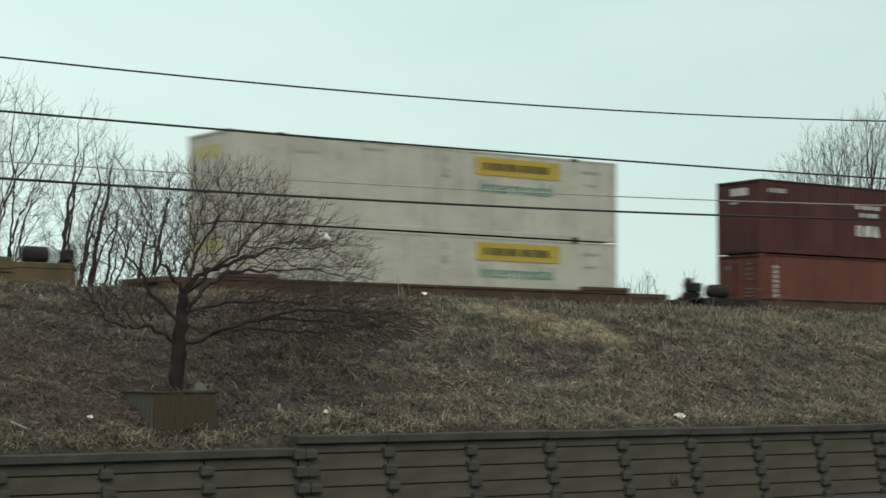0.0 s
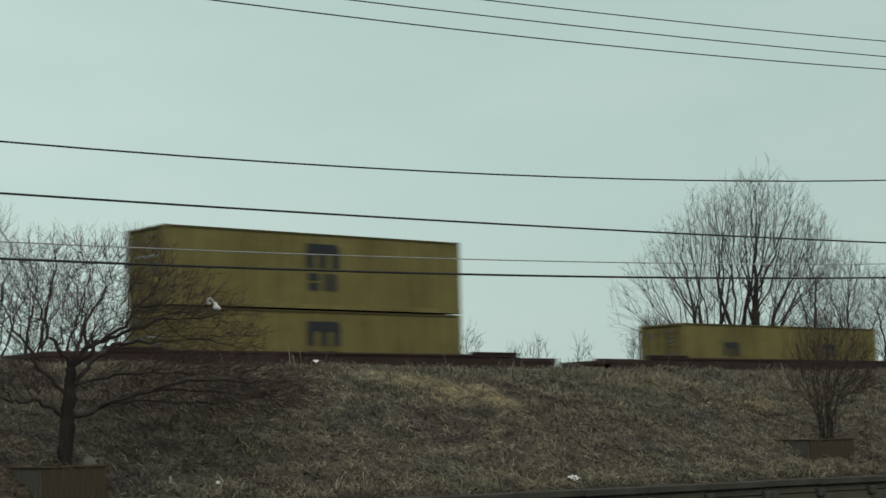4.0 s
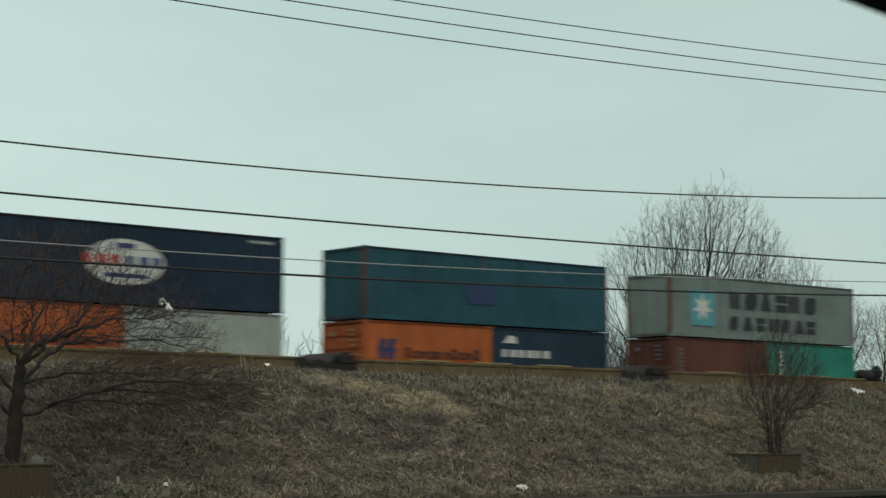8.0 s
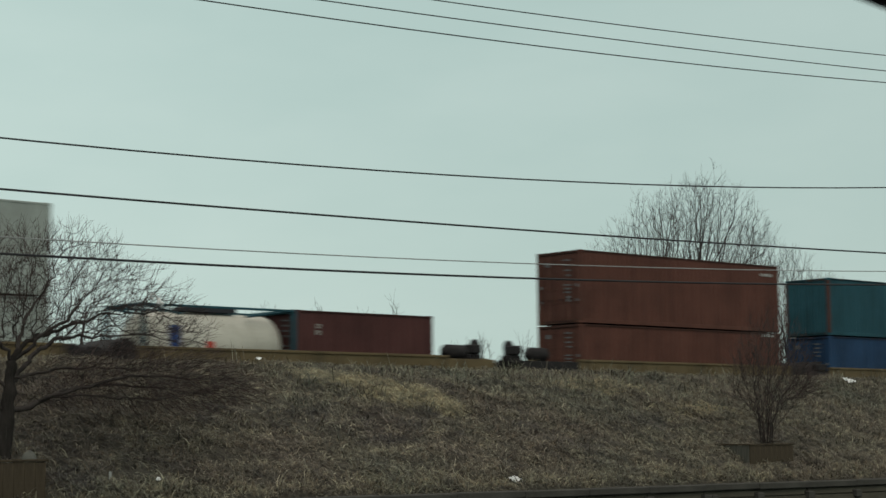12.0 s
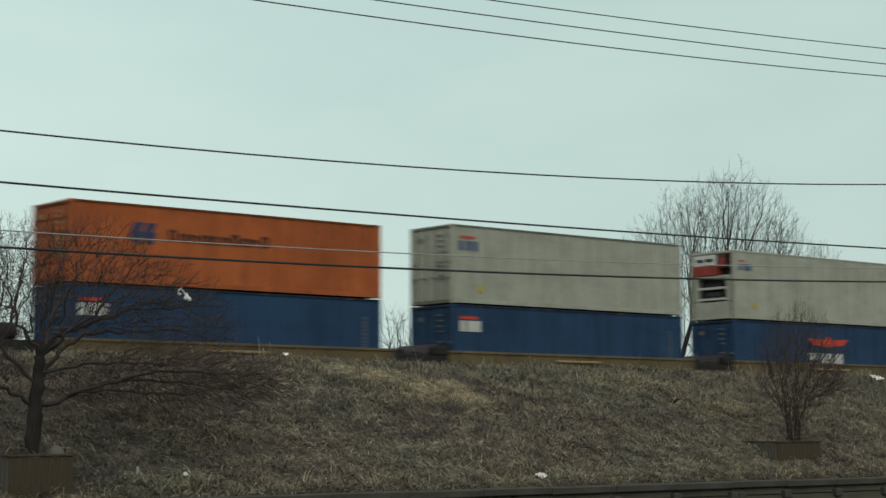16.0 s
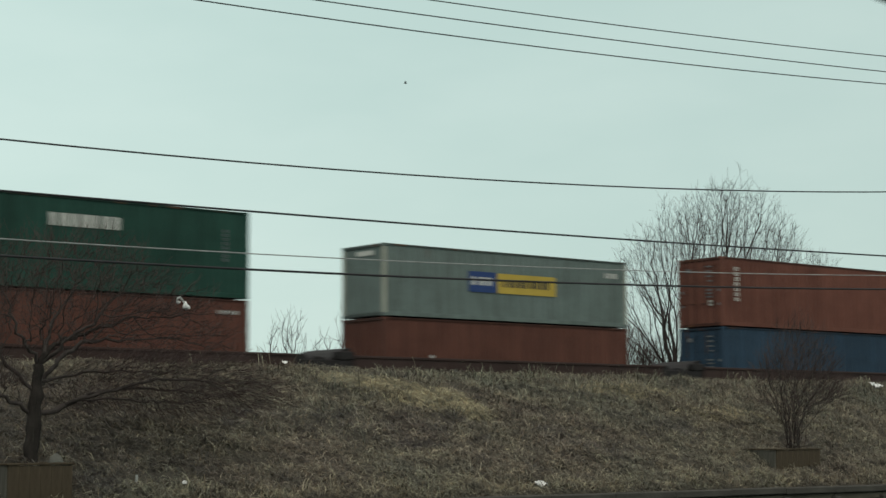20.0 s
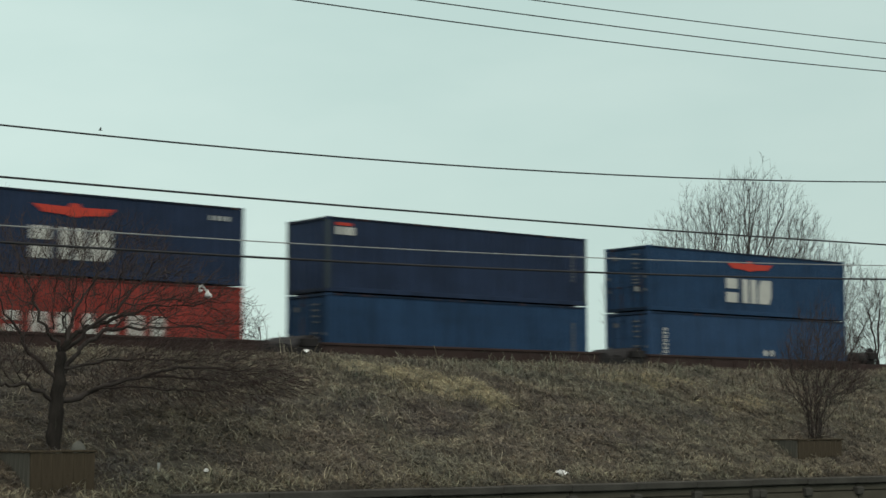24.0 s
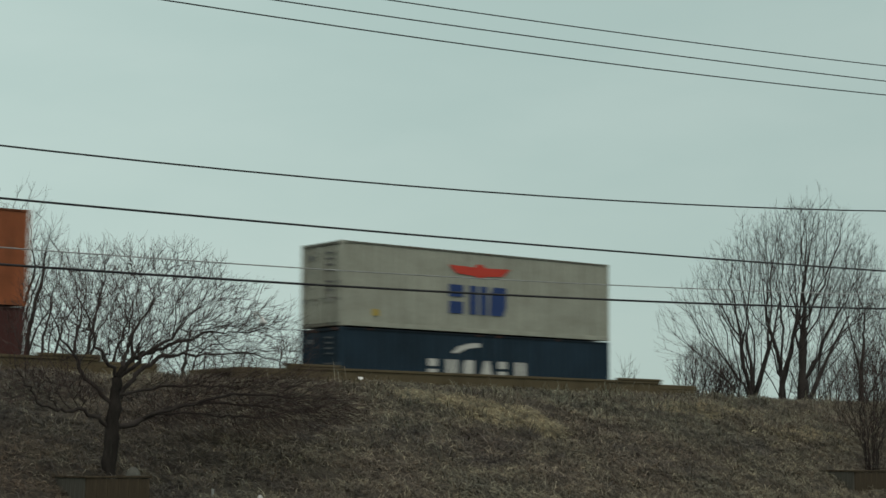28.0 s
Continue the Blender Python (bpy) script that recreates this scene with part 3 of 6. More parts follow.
# ---- trees ----
def grow(stems, cloud, step, straight, smooth, climb, lead):
    """Branches from the stems to all places of a crown, each by a short way; straight: how far short ways from the foot count,
    climb: how far a branch would rather rise than droop, lead: how long the stems count.
    Returns places, parents, ways and numbers of offshoots."""
    P, par, run = [], [], []
    for path in stems:
        pts = [Vector(p) for p in path]
        last = -1
        if P:
            d = [(q - pts[0]).length for q in P]
            last = min(range(len(P)), key=lambda i: d[i])
            last = last if d[last] < 0.3 else -1
        for i in range(len(pts) - 1):
            k = max(1, round((pts[i + 1] - pts[i]).length / step))
            for j in range(0 if (i == 0 and last < 0) else 1, k + 1):
                q = pts[i].lerp(pts[i + 1], j / k)
                run.append(run[last] + (q - P[last]).length * lead if last >= 0 else 0.0)
                P.append(q)
                par.append(last)
                last = len(P) - 1
    fixed = len(P)
    n2 = fixed + len(cloud)
    Q = np.zeros((n2, 3))
    Q[:fixed] = [tuple(q) for q in P]
    A = np.array(cloud, float)
    cost, source = np.full(len(A), 1e9), np.zeros(len(A), int)
    for i in range(fixed):
        c = np.linalg.norm(A - Q[i], axis=1) + climb * np.maximum(0, Q[i, 2] - A[:, 2]) + straight * run[i]
        m2 = c < cost
        cost[m2], source[m2] = c[m2], i
    for i in range(fixed, n2):
        j = int(cost.argmin())
        f = int(source[j])
        Q[i] = A[j]
        par.append(f)
        run.append(run[f] + float(np.linalg.norm(A[j] - Q[f])))
        cost[j] = np.inf
        c = np.linalg.norm(A - A[j], axis=1) + climb * np.maximum(0, A[j, 2] - A[:, 2]) + straight * run[i]
        m2 = (c < cost) & np.isfinite(cost)
        cost[m2], source[m2] = c[m2], i
    par = np.array(par)
    size = np.ones(n2)
    for i in range(n2 - 1, 0, -1):
        if par[i] >= 0:
            size[par[i]] += size[i]
    heir, kids = np.full(n2, -1), np.zeros(n2, int)
    for i in range(n2):
        f = par[i]
        if f >= 0:
            kids[f] += 1
            if heir[f] < 0 or size[i] > size[heir[f]]:
                heir[f] = i
    mid = np.nonzero((heir >= 0) & (par >= 0) & (np.arange(n2) >= fixed))[0]
    for _ in range(smooth):
        Q[mid] = Q[mid] * 0.4 + Q[par[mid]] * 0.3 + Q[heir[mid]] * 0.3
    W = np.zeros((n2, 3))
    has = par >= 0
    W[has] = Q[has] - Q[par[has]]
    W[~has] = (0, 0, 1)
    W /= np.linalg.norm(W, axis=1)[:, None] + 1e-9
    return Q, par, W, kids


def grown_tree(name, label, at, stems, cloud, seed, bark, twig, girth, thin=0.006, step=0.2, straight=0.5, smooth=3, climb=0.6, lead=1.0,
               twigs=1.0, twig_long=0.4, twig_wide=0.7, twig_pull=(0, 0, 0.25), heavy=0.028, category="tree", group="", stem=None, jitter=0.12, onto=None, twig_label="fine bare twigs", taper=1.2):
    """A leafless tree; girth: radius at the foot, thin: radius of the outermost branches."""
    rng = np.random.default_rng(seed)
    P, par, W, kids = grow(stems, cloud, step, straight, smooth, climb, lead)
    k = len(P)
    ends = max(2, int((kids == 0).sum()))
    power = math.log(max(2, ends / max(1, sum(1 for p in par if p < 0)))) / math.log(girth / thin)
    area = np.zeros(k)
    for i in range(k - 1, -1, -1):
        area[i] = max(area[i], thin ** power)
        if par[i] >= 0:
            area[par[i]] += area[i]
    R = np.maximum(girth * (area ** (1 / power) / girth) ** taper, thin)
    P = P + rng.normal(0, 1, (k, 3)) * (step * jitter * np.clip(0.05 / R, 0.15, 1.0))[:, None]
    child = [[] for _ in range(k)]
    starts = []
    for i in range(k):
        if par[i] >= 0:
            child[par[i]].append(i)
        else:
            starts.append((i, None))
    t = onto or thing(name, label, category, group, at=at)
    work, fine = Shape(), Shape()
    while starts:
        i, before = starts.pop()
        chain, rr = ([], []) if before is None else ([P[before]], [R[i]])
        root = before is None
        while True:
            chain.append(P[i])
            rr.append(R[i])
            if not child[i]:
                break
            nxt = max(child[i], key=lambda c: R[c])
            starts += [(c, i) for c in child[i] if c != nxt]
            i = nxt
        if len(chain) < 2:
            continue
        pts = np.array(chain)
        rr[-1] = thin * 0.6
        if root and rr[0] > heavy:
            rr[0] *= 1.18
        big = max(rr)
        if big > 0.06:
            rr = [r * rng.uniform(0.9, 1.13) for r in rr]
        if big > heavy:
            part("trunk" if root and not onto else "limb", Shape().tube(pts, rr, 10 if big > 0.1 else 7).mesh("limb", True), (stem or bark) if root else bark, t)
        else:
            work.tube(pts, rr, 4 if big > 0.012 else 3, False)
    slim = np.nonzero(R < max(thin * 3.2, 0.016))[0]
    for i in slim:
        for _ in range(rng.poisson(twigs * (1.5 if kids[i] == 0 else 1.0))):
            off = rng.normal(0, 1, 3)
            off -= W[i] * off.dot(W[i])
            off /= np.linalg.norm(off) + 1e-9
            d = W[i] + off * twig_wide * rng.uniform(0.5, 1.3) + np.array(twig_pull)
            d /= np.linalg.norm(d)
            long = twig_long * rng.uniform(0.35, 1.2)
            q = P[i] + d * long * 0.5 + rng.normal(0, 0.05, 3) * long
            e = P[i] + d * long + np.array(twig_pull) * long * 0.25 + rng.normal(0, 0.07, 3) * long
            fine.tube([P[i], q, e], [thin * 0.72, thin * 0.6, thin * 0.4], 3, False)
    tagged(part("branchwork", work.mesh("branchwork", True), bark, t), kind="stuff")
    part("crown", fine.mesh("crown"), twig, t, twig_label)
    return t


def within(rng, outline, count, under, deep, crust=0.5, ragged=0.07):
    """Places under a crown's outline (x, height) and over its lower edge; crust: how far they crowd at the outside."""
    xs, hs = [a for a, _ in outline], [h for _, h in outline]
    ux, uh = [a for a, _ in under], [h for _, h in under]
    mid, half = (xs[0] + xs[-1]) / 2, (xs[-1] - xs[0]) / 2
    most = max(h - np.interp(a, ux, uh) for a, h in outline)
    places = []
    while len(places) < count:
        x = rng.uniform(xs[0], xs[-1])
        d = deep * math.sqrt(max(0.1, 1 - ((x - mid) / half) ** 2))
        y = rng.uniform(-d, d)
        low, top = np.interp(x, ux, uh), np.interp(x, xs, hs)
        top *= 1 + ragged * (noise.noise((x * 1.7, y * 1.7, xs[0])) + 0.8 * noise.noise((x * 4.0, y * 4.0, 5)))
        top = low + (top - low) * math.sqrt(max(0.0, 1 - (y / d) ** 2 * 0.6))
        if rng.random() > d / deep * (top - low) / most:
            continue
        z = low + (top - low) * rng.random() ** crust
        places.append((x, y, float(z)))
    return places


def egg(rng, centre, size, count, lean=(0, 0)):
    """Places within an egg-shaped crown that may lean."""
    places = []
    while len(places) < count:
        u = Vector((rng.uniform(-1, 1), rng.uniform(-1, 1), rng.uniform(-1, 1)))
        if u.length < 1:
            w = 1.0 - 0.25 * u.z
            places.append((centre[0] + u.x * size[0] * w + lean[0] * u.z, centre[1] + u.y * size[1] * w + lean[1] * u.z, centre[2] + u.z * size[2]))
    return places


# the spreading tree in the planter box: an upper dome and a low skirt of long drooping twigs
x0, y0 = 20.0, 38.75
g0 = E - 0.42
rng = random.Random(11)
dome = within(rng, [(-2.7, 4.0), (-2.2, 4.75), (-1.2, 5.35), (0.4, 5.5), (1.6, 5.55), (2.5, 5.2), (3.4, 4.7), (4.3, 4.35), (5.0, 3.75), (5.55, 3.1)], 3300,
              [(-2.7, 2.5), (-1.0, 2.4), (0.5, 2.7), (2.0, 2.75), (5.4, 2.65)], 2.1, 0.75)
skirt = within(rng, [(0.5, 2.2), (1.6, 2.75), (3.5, 2.85), (5.2, 2.7), (7.0, 1.9)], 2300, [(0.5, 1.75), (1.6, 1.35), (3.5, 1.2), (5.2, 1.2), (6.7, 1.45)], 2.1, 0.95)
dome += within(rng, [(-2.8, 2.7), (-1.4, 2.6), (-0.3, 2.3)], 420, [(-2.8, 1.7), (-1.2, 1.7), (-0.3, 1.6)], 1.1, 0.9)
crooked = [[(-0.1, 0, -0.3), (-0.07, 0, 0.1), (-0.03, 0, 0.5), (0.02, 0, 0.9), (0.03, 0, 1.2), (0.1, 0.02, 1.6), (0.08, 0.03, 1.9), (0.16, 0.02, 2.3), (0.22, 0, 2.55)],
           [(0.03, 0, 1.2), (-0.4, 0, 1.38), (-0.85, 0.05, 1.55), (-1.4, 0.05, 1.58), (-1.75, 0.1, 1.62), (-2.0, 0.1, 1.95), (-2.3, 0.15, 2.4)],
           [(0.22, 0, 2.55), (0.6, -0.05, 2.85), (1.1, -0.1, 3.05), (1.8, -0.2, 3.3)],
           [(0.6, -0.05, 2.85), (1.1, 0.3, 3.35)],
           [(0.22, 0, 2.55), (0.25, 0.2, 3.1)],
           [(0.16, 0.02, 2.3), (-0.25, -0.1, 2.75), (-0.6, -0.2, 3.2)],
           [(0.1, 0.02, 1.6), (-0.5, 0.3, 2.3), (-0.8, 0.4, 2.8)],
           [(0.1, 0.02, 1.7), (0.55, 0.35, 2.2), (1.2, 0.7, 2.65), (2.0, 0.9, 3.0)], [(0.16, 0.02, 2.3), (0.5, -0.5, 2.85), (1.1, -0.8, 3.3)], [(0.22, 0, 2.55), (0.55, 0.3, 3.2), (0.9, 0.4, 3.7)]]
crooked_tree = grown_tree("bare_tree", "leafless crooked tree with a wide spreading crown in a planter box", (x0, y0, g0), crooked, dome, 3, M_BARK, M_TWIG, 0.165, thin=0.0055,
                          step=0.15, straight=0.4, smooth=3, climb=0.5, lead=0.75, twigs=1.2, twig_long=0.36, twig_wide=0.7, twig_pull=(0.1, 0, 0.3), heavy=0.03, stem=M_TRUNK, jitter=0.25, taper=1.27)
low = [[(0.03, 0, 1.2), (0.4, 0, 1.2), (0.75, -0.05, 1.35), (1.1, -0.05, 1.5), (1.9, -0.1, 1.55), (2.9, -0.15, 1.5), (4.0, -0.2, 1.45)], [(1.1, -0.05, 1.5), (2.0, 0.5, 1.75), (3.2, 0.7, 1.85), (4.4, 0.8, 1.8)],
       [(0.08, 0.03, 1.9), (0.6, 0.25, 2.0), (1.5, 0.5, 2.15), (2.6, 0.5, 2.25), (3.8, 0.5, 2.2)], [(0.75, -0.05, 1.35), (1.6, -0.6, 1.7), (2.8, -0.8, 2.0), (4.0, -0.9, 2.0)]]
grown_tree("", "", None, low, skirt, 5, M_BARK, M_TWIG, 0.055, thin=0.0045, step=0.2, straight=0.75, smooth=6, climb=-0.1, lead=0.4, twigs=0.95, twig_long=0.6, twig_wide=0.45, twig_pull=(0.75, 0, 0.02),
           heavy=0.02, jitter=0.1, onto=crooked_tree, twig_label="drooping reddish twigs", taper=1.45)

x1, y1 = 47.2, 38.45
rng = random.Random(8)
stalks = []
for i in range(34):
    a, b2 = rng.uniform(-0.24, 0.24), rng.gauss(0, 0.11)
    stalks.append([(a, b2, -0.1), (a * 1.5, b2 * 1.4, 0.7), (a * 2.6 + rng.gauss(0, 0.08), b2 * 2.4, 1.35)])
stalks += [[(0.3, 0, 0.5), (0.8, -0.1, 1.0), (1.4, -0.1, 1.45), (2.1, -0.1, 1.75), (3.0, -0.1, 1.95)], [(0.3, 0, 0.6), (0.9, 0.1, 1.45), (1.4, 0.2, 2.0)]]
vase = within(rng, [(-1.6, 2.9), (-0.6, 4.0), (0.3, 4.35), (1.2, 3.9), (2.0, 3.0)], 1500, [(-1.6, 2.2), (-0.6, 1.2), (0.6, 1.1), (2.0, 2.2)], 1.2, 0.9, 0.22) + within(rng, [(1.0, 2.3), (2.2, 2.6), (3.1, 2.2)], 240, [(1.0, 1.4), (3.1, 1.7)], 0.5, 1.0)
grown_tree("bare_shrub", "many-stemmed leafless shrub standing in a planter box", (x1, y1, E - 0.3), stalks, vase, 9, M_BARK, M_TWIG, 0.028, thin=0.006,
           step=0.2, straight=0.6, smooth=3, twigs=0.9, twig_long=0.4, twig_wide=0.55, heavy=0.024, category="shrub")

FAR_G = E + 1.35
rng = random.Random(20)
feet = [(0, 0, 2.6), (-1.0, 0.4, 2.2), (-2.0, -0.4, 2.2), (-3.5, 0.2, 1.9), (-3.9, -0.3, 1.6), (-2.8, 0.6, 1.5)]
stems = [[(x, y, -0.1), (x + 0.03, y, h * 0.5), (x - 0.02, y, h)] for x, y, h in feet]
stems += [[(-0.02, 0, 2.6), (0.1, 0.1, 4.2), (0.25, 0.1, 5.6)], [(-0.02, 0, 2.6), (0.9, -0.3, 4.0)], [(-0.02, 0, 2.6), (0.4, 0.6, 4.2)], [(-1.02, 0.4, 2.2), (-1.2, 0.6, 4.0)], [(-1.02, 0.4, 2.2), (-0.6, 0.9, 3.8)],
          [(-2.02, -0.4, 2.2), (-2.6, -0.6, 3.8)], [(-2.02, -0.4, 2.2), (-1.9, -0.9, 4.0)], [(-3.52, 0.2, 1.9), (-3.9, 0.3, 3.2)], [(-3.52, 0.2, 1.9), (-4.6, 0.6, 3.2)],
          [(-3.92, -0.3, 1.6), (-5.0, -0.5, 2.5)], [(-3.91, -0.3, 1.2), (-5.4, -0.6, 1.9), (-7.0, -0.8, 2.9)]]
cloud = within(rng, [(-9.5, 4.9), (-8.6, 6.4), (-7.2, 7.8), (-5.0, 9.5), (-3.0, 10.5), (0.0, 11.3), (2.2, 11.7), (3.3, 10.8), (4.3, 9.5), (5.2, 7.9), (5.8, 6.6)], 3900,
               [(-9.5, 3.6), (-6.0, 2.6), (-3.0, 2.6), (0.0, 3.0), (3.0, 3.6), (5.8, 5.2)], 3.0, 0.6, 0.09)
cloud = [p for p in cloud if p[0] > -4.5 or rng.random() < 0.5]
grown_tree("bare_tree", "large leafless many-stemmed tree behind the railway", (68.5, 60, FAR_G), stems, cloud, 22, M_GREYBARK, M_PALETWIG, 0.18, thin=0.0066, taper=1.12,
           step=0.3, straight=0.75, smooth=3, climb=0.05, twigs=1.35, twig_long=0.5, twig_wide=0.75, twig_pull=(0, 0, 0.15), heavy=0.04, jitter=0.2)

for x, y, tall, seed in ((75.2, 62, 10.2, 23), (79.2, 63, 9.0, 24), (84.0, 64, 7.8, 27), (88.5, 64, 7.0, 28)):
    rng = random.Random(seed)
    trunk = [[(0, 0, -0.1), (0.08, 0, 1.4), (0.1, 0, 2.6)], [(0.1, 0, 2.6), (0.5, 0.2, 4.4), (0.7, 0.2, 6.0)], [(0.1, 0, 2.6), (-0.5, -0.2, 4.2), (-1.1, -0.3, 5.6)], [(0.08, 0, 1.4), (0.9, -0.3, 2.9), (1.8, -0.5, 4.4)]]
    grown_tree("bare_tree", "slender leafless tree behind the railway", (x, y, FAR_G), trunk, egg(rng, (0.3, 0, tall * 0.66), (3.0, 2.2, tall * 0.34), 1300), seed, M_GREYBARK, M_PALETWIG, 0.15, thin=0.0058,
               step=0.3, straight=0.55, smooth=4, twigs=1.1, twig_long=0.5, twig_wide=0.55, heavy=0.045, group="slender trees behind the railway")


def thicket(name, label, at, tall, wide, count, stems, seed, twig, group, girth=0.03, category="shrub", thin=0.006, twigs=0.9, twig_long=0.45):
    """Stems that rise together and branch into a low rounded crown."""
    rng = random.Random(seed)
    feet = []
    for i in range(stems):
        a, b2 = rng.uniform(-0.5, 0.5) * wide, rng.uniform(-0.3, 0.3) * wide
        feet.append([(a, b2, -0.1), (a * 1.1, b2, tall * 0.2), (a * 1.3 + rng.gauss(0, 0.08), b2 * 1.2, tall * 0.36)])
    grown_tree(name, label, at, feet, egg(rng, (0, 0, tall * 0.64), (wide, wide * 0.8, tall * 0.36), count), seed, M_GREYBARK, twig, girth, thin=thin, step=0.25, straight=0.6, smooth=3, twigs=twigs, twig_long=twig_long, twig_wide=0.6, heavy=0.035, category=category, group=group)


thicket("bare_shrub", "dense leafless reddish shrub behind the railway", (60.6, 59, FAR_G), 4.3, 1.7, 1500, 5, 25, M_TWIG, "", 0.05)
for x, y, tall, seed in ((71.5, 62, 4.4, 31), (73.6, 62.5, 4.8, 32), (76.5, 63, 5.0, 33), (79.0, 64, 5.0, 34), (82.5, 65, 4.8, 35), (66.0, 62, 3.8, 36), (64.0, 61.5, 3.4, 37)):
    thicket("bare_shrub", "leafless grey thicket shrub behind the railway", (x, y, FAR_G), tall, 1.6, 800, 6, seed, M_PALETWIG, "thicket behind the railway", 0.035)
for k, (x, tall, n2) in enumerate(((18.2, 9.0, 3), (19.8, 8.9, 3), (20.9, 8.8, 3), (22.0, 8.6, 4), (23.0, 8.2, 3), (24.0, 7.9, 4), (25.0, 7.7, 3), (26.0, 7.1, 4), (27.0, 6.7, 4), (28.1, 6.2, 4), (29.2, 5.1, 4), (30.9, 4.2, 4), (32.2, 3.8, 4))):
    rng = random.Random(40 + k)
    lean = tall * 0.15
    feet = []
    for i in range(n2):
        a, b2 = rng.gauss(0, 0.3), rng.gauss(0, 0.3)
        tip = lean + rng.gauss(0, 0.6)
        feet.append([(a, b2, -0.1), (a + tip * 0.2, b2 * 1.2, tall * 0.25), (a + tip * 0.5, b2 * 1.6, tall * 0.5), (a + tip, b2 * 2, tall * rng.uniform(0.66, 0.84))])
    grown_tree("bare_tree", "tall leafless young tree leaning behind the railway", (x, 57.6 + (k % 3) * 0.8, FAR_G), feet, egg(rng, (lean * 0.75, 0, tall * 0.66), (1.6, 1.3, tall * 0.4), 380, (lean * 0.35, 0)), 50 + k,
               M_GREYBARK, M_PALETWIG, 0.068, thin=0.0055, step=0.25, straight=0.5, smooth=3, climb=1.0, lead=0.9, twigs=0.9, twig_long=0.45, twig_wide=0.5, twig_pull=(0.05, 0, 0.35), heavy=0.035, group="trees behind the railway")
for k, (x, tall) in enumerate(((33.6, 3.5), (35.6, 3.6), (37.6, 3.9), (39.0, 4.0), (40.2, 3.8), (41.2, 4.3), (43.0, 3.3), (44.6, 4.6), (45.7, 4.2), (46.5, 4.0), (48.0, 5.0), (49.5, 3.8), (50.9, 3.0), (52.5, 3.3), (55.5, 3.4))):
    thicket("sapling", "thin bare sapling behind the railway", (x, 57.8 + (k % 4) * 0.5, FAR_G), tall * 0.95, 0.75, 120, 5, 70 + k, M_PALETWIG, "saplings behind the railway", 0.034, "sapling", 0.0074, 0.6, 0.4)


# ---- overhead wires ----
def wire(label, y, a, b2, c2, r, x0=-14, x1=66, mat=M_WIRE):
    k = 40
    path = [(x0 + (x1 - x0) * i / k, y, 0) for i in range(k + 1)]
    path = [(x, yy, E + a * x * x + b2 * x + c2) for x, yy, _ in path]
    solid("overhead_wire", Shape().tube(path, [r] * (k + 1), 6), mat, label, "wire", group="overhead wires along the road", smooth=True)


wire("dark overhead power wire", 30, 0.001547, -0.038297, 5.7531, 0.017)
wire("thick dark overhead cable", 30, 0.000395, -0.005643, 4.5834, 0.021)
wire("thin pale overhead wire", 30, 0.0008, -0.015395, 3.7661, 0.012, mat=M_PALEWIRE)
wire("thick dark overhead cable", 30, 0.000783, -0.01699, 3.4882, 0.024)
wire("thin overhead power wire", 29, 0.001038, -0.012076, 8.3167, 0.013)
wire("thin overhead power wire", 30, 0.000643, 0.009725, 8.6631, 0.013)
wire("thin overhead power wire", 31, 0.000802, 0.002343, 9.3904, 0.013)


def utility_pole(x):
    """Carries the wires beside the road."""
    ob = thing("utility_pole", "tall weathered wooden utility pole with a cross arm beside the road", "pole", "utility poles", at=(x, 30.35, 0))
    part("pole", Shape().tube([(0, 0, -0.3), (0, 0, 7), (0, 0, 17.5)], [0.17, 0.15, 0.11], 12).mesh("pole", True), M_BOARD, ob)
    top = E + 0.001 * x * x + 9.2
    part("cross_arm", Shape().box(-0.06, 0.06, -1.6, 0.9, top - 0.5, top - 0.38, 0.01).mesh("cross_arm"), M_BOARD, ob)
    for y, a, b2, c2 in ((-0.35, 0.001547, -0.038297, 5.7531), (-0.35, 0.000395, -0.005643, 4.5834), (-0.35, 0.0008, -0.015395, 3.7661), (-0.35, 0.000783, -0.01699, 3.4882), (-1.35, 0.001038, -0.012076, 8.3167), (-0.35, 0.000643, 0.009725, 8.6631), (0.65, 0.000802, 0.002343, 9.3904)):
        z = E + a * x * x + b2 * x + c2
        part("bracket", Shape().box(-0.04, 0.04, min(y, 0), max(y, 0), z - 0.06, z + 0.02).mesh("bracket"), M_BLACK, ob)


utility_pole(-14)
utility_pole(66)


# ---- containers ----
def corrugated(x0, x1, z0, z1, y, side, deep=0.036, flat=0.07, slope=0.068):
    """A sheet of trapezoid folds in x; side -1 faces the road."""
    xs, x, k = [], x0, 0
    while x < x1:
        xs.append((min(x, x1), y - side * (deep if k % 4 in (2, 3) else 0)))
        x += slope if k % 4 in (1, 3) else flat
        k += 1
    xs.append((x1, y))
    s = Shape()
    v = [(a, b2, z) for z in (z0, z1) for a, b2 in xs]
    n2 = len(xs)
    return s.add(v, [(i, i + 1, n2 + i + 1, n2 + i) for i in range(n2 - 1)])


def ridged(x, y0, y1, z0, z1, out):
    """An end wall of vertical folds."""
    s, ys, y, k = Shape(), [], y0, 0
    while y < y1:
        ys.append((y, x - out * (0.045 if k % 4 in (2, 3) else 0)))
        y += 0.1 if k % 4 in (0, 2) else 0.07
        k += 1
    ys.append((y1, x))
    n2 = len(ys)
    return s.add([(a, b2, z) for z in (z0, z1) for b2, a in ys], [(i, i + 1, n2 + i + 1, n2 + i) for i in range(n2 - 1)])


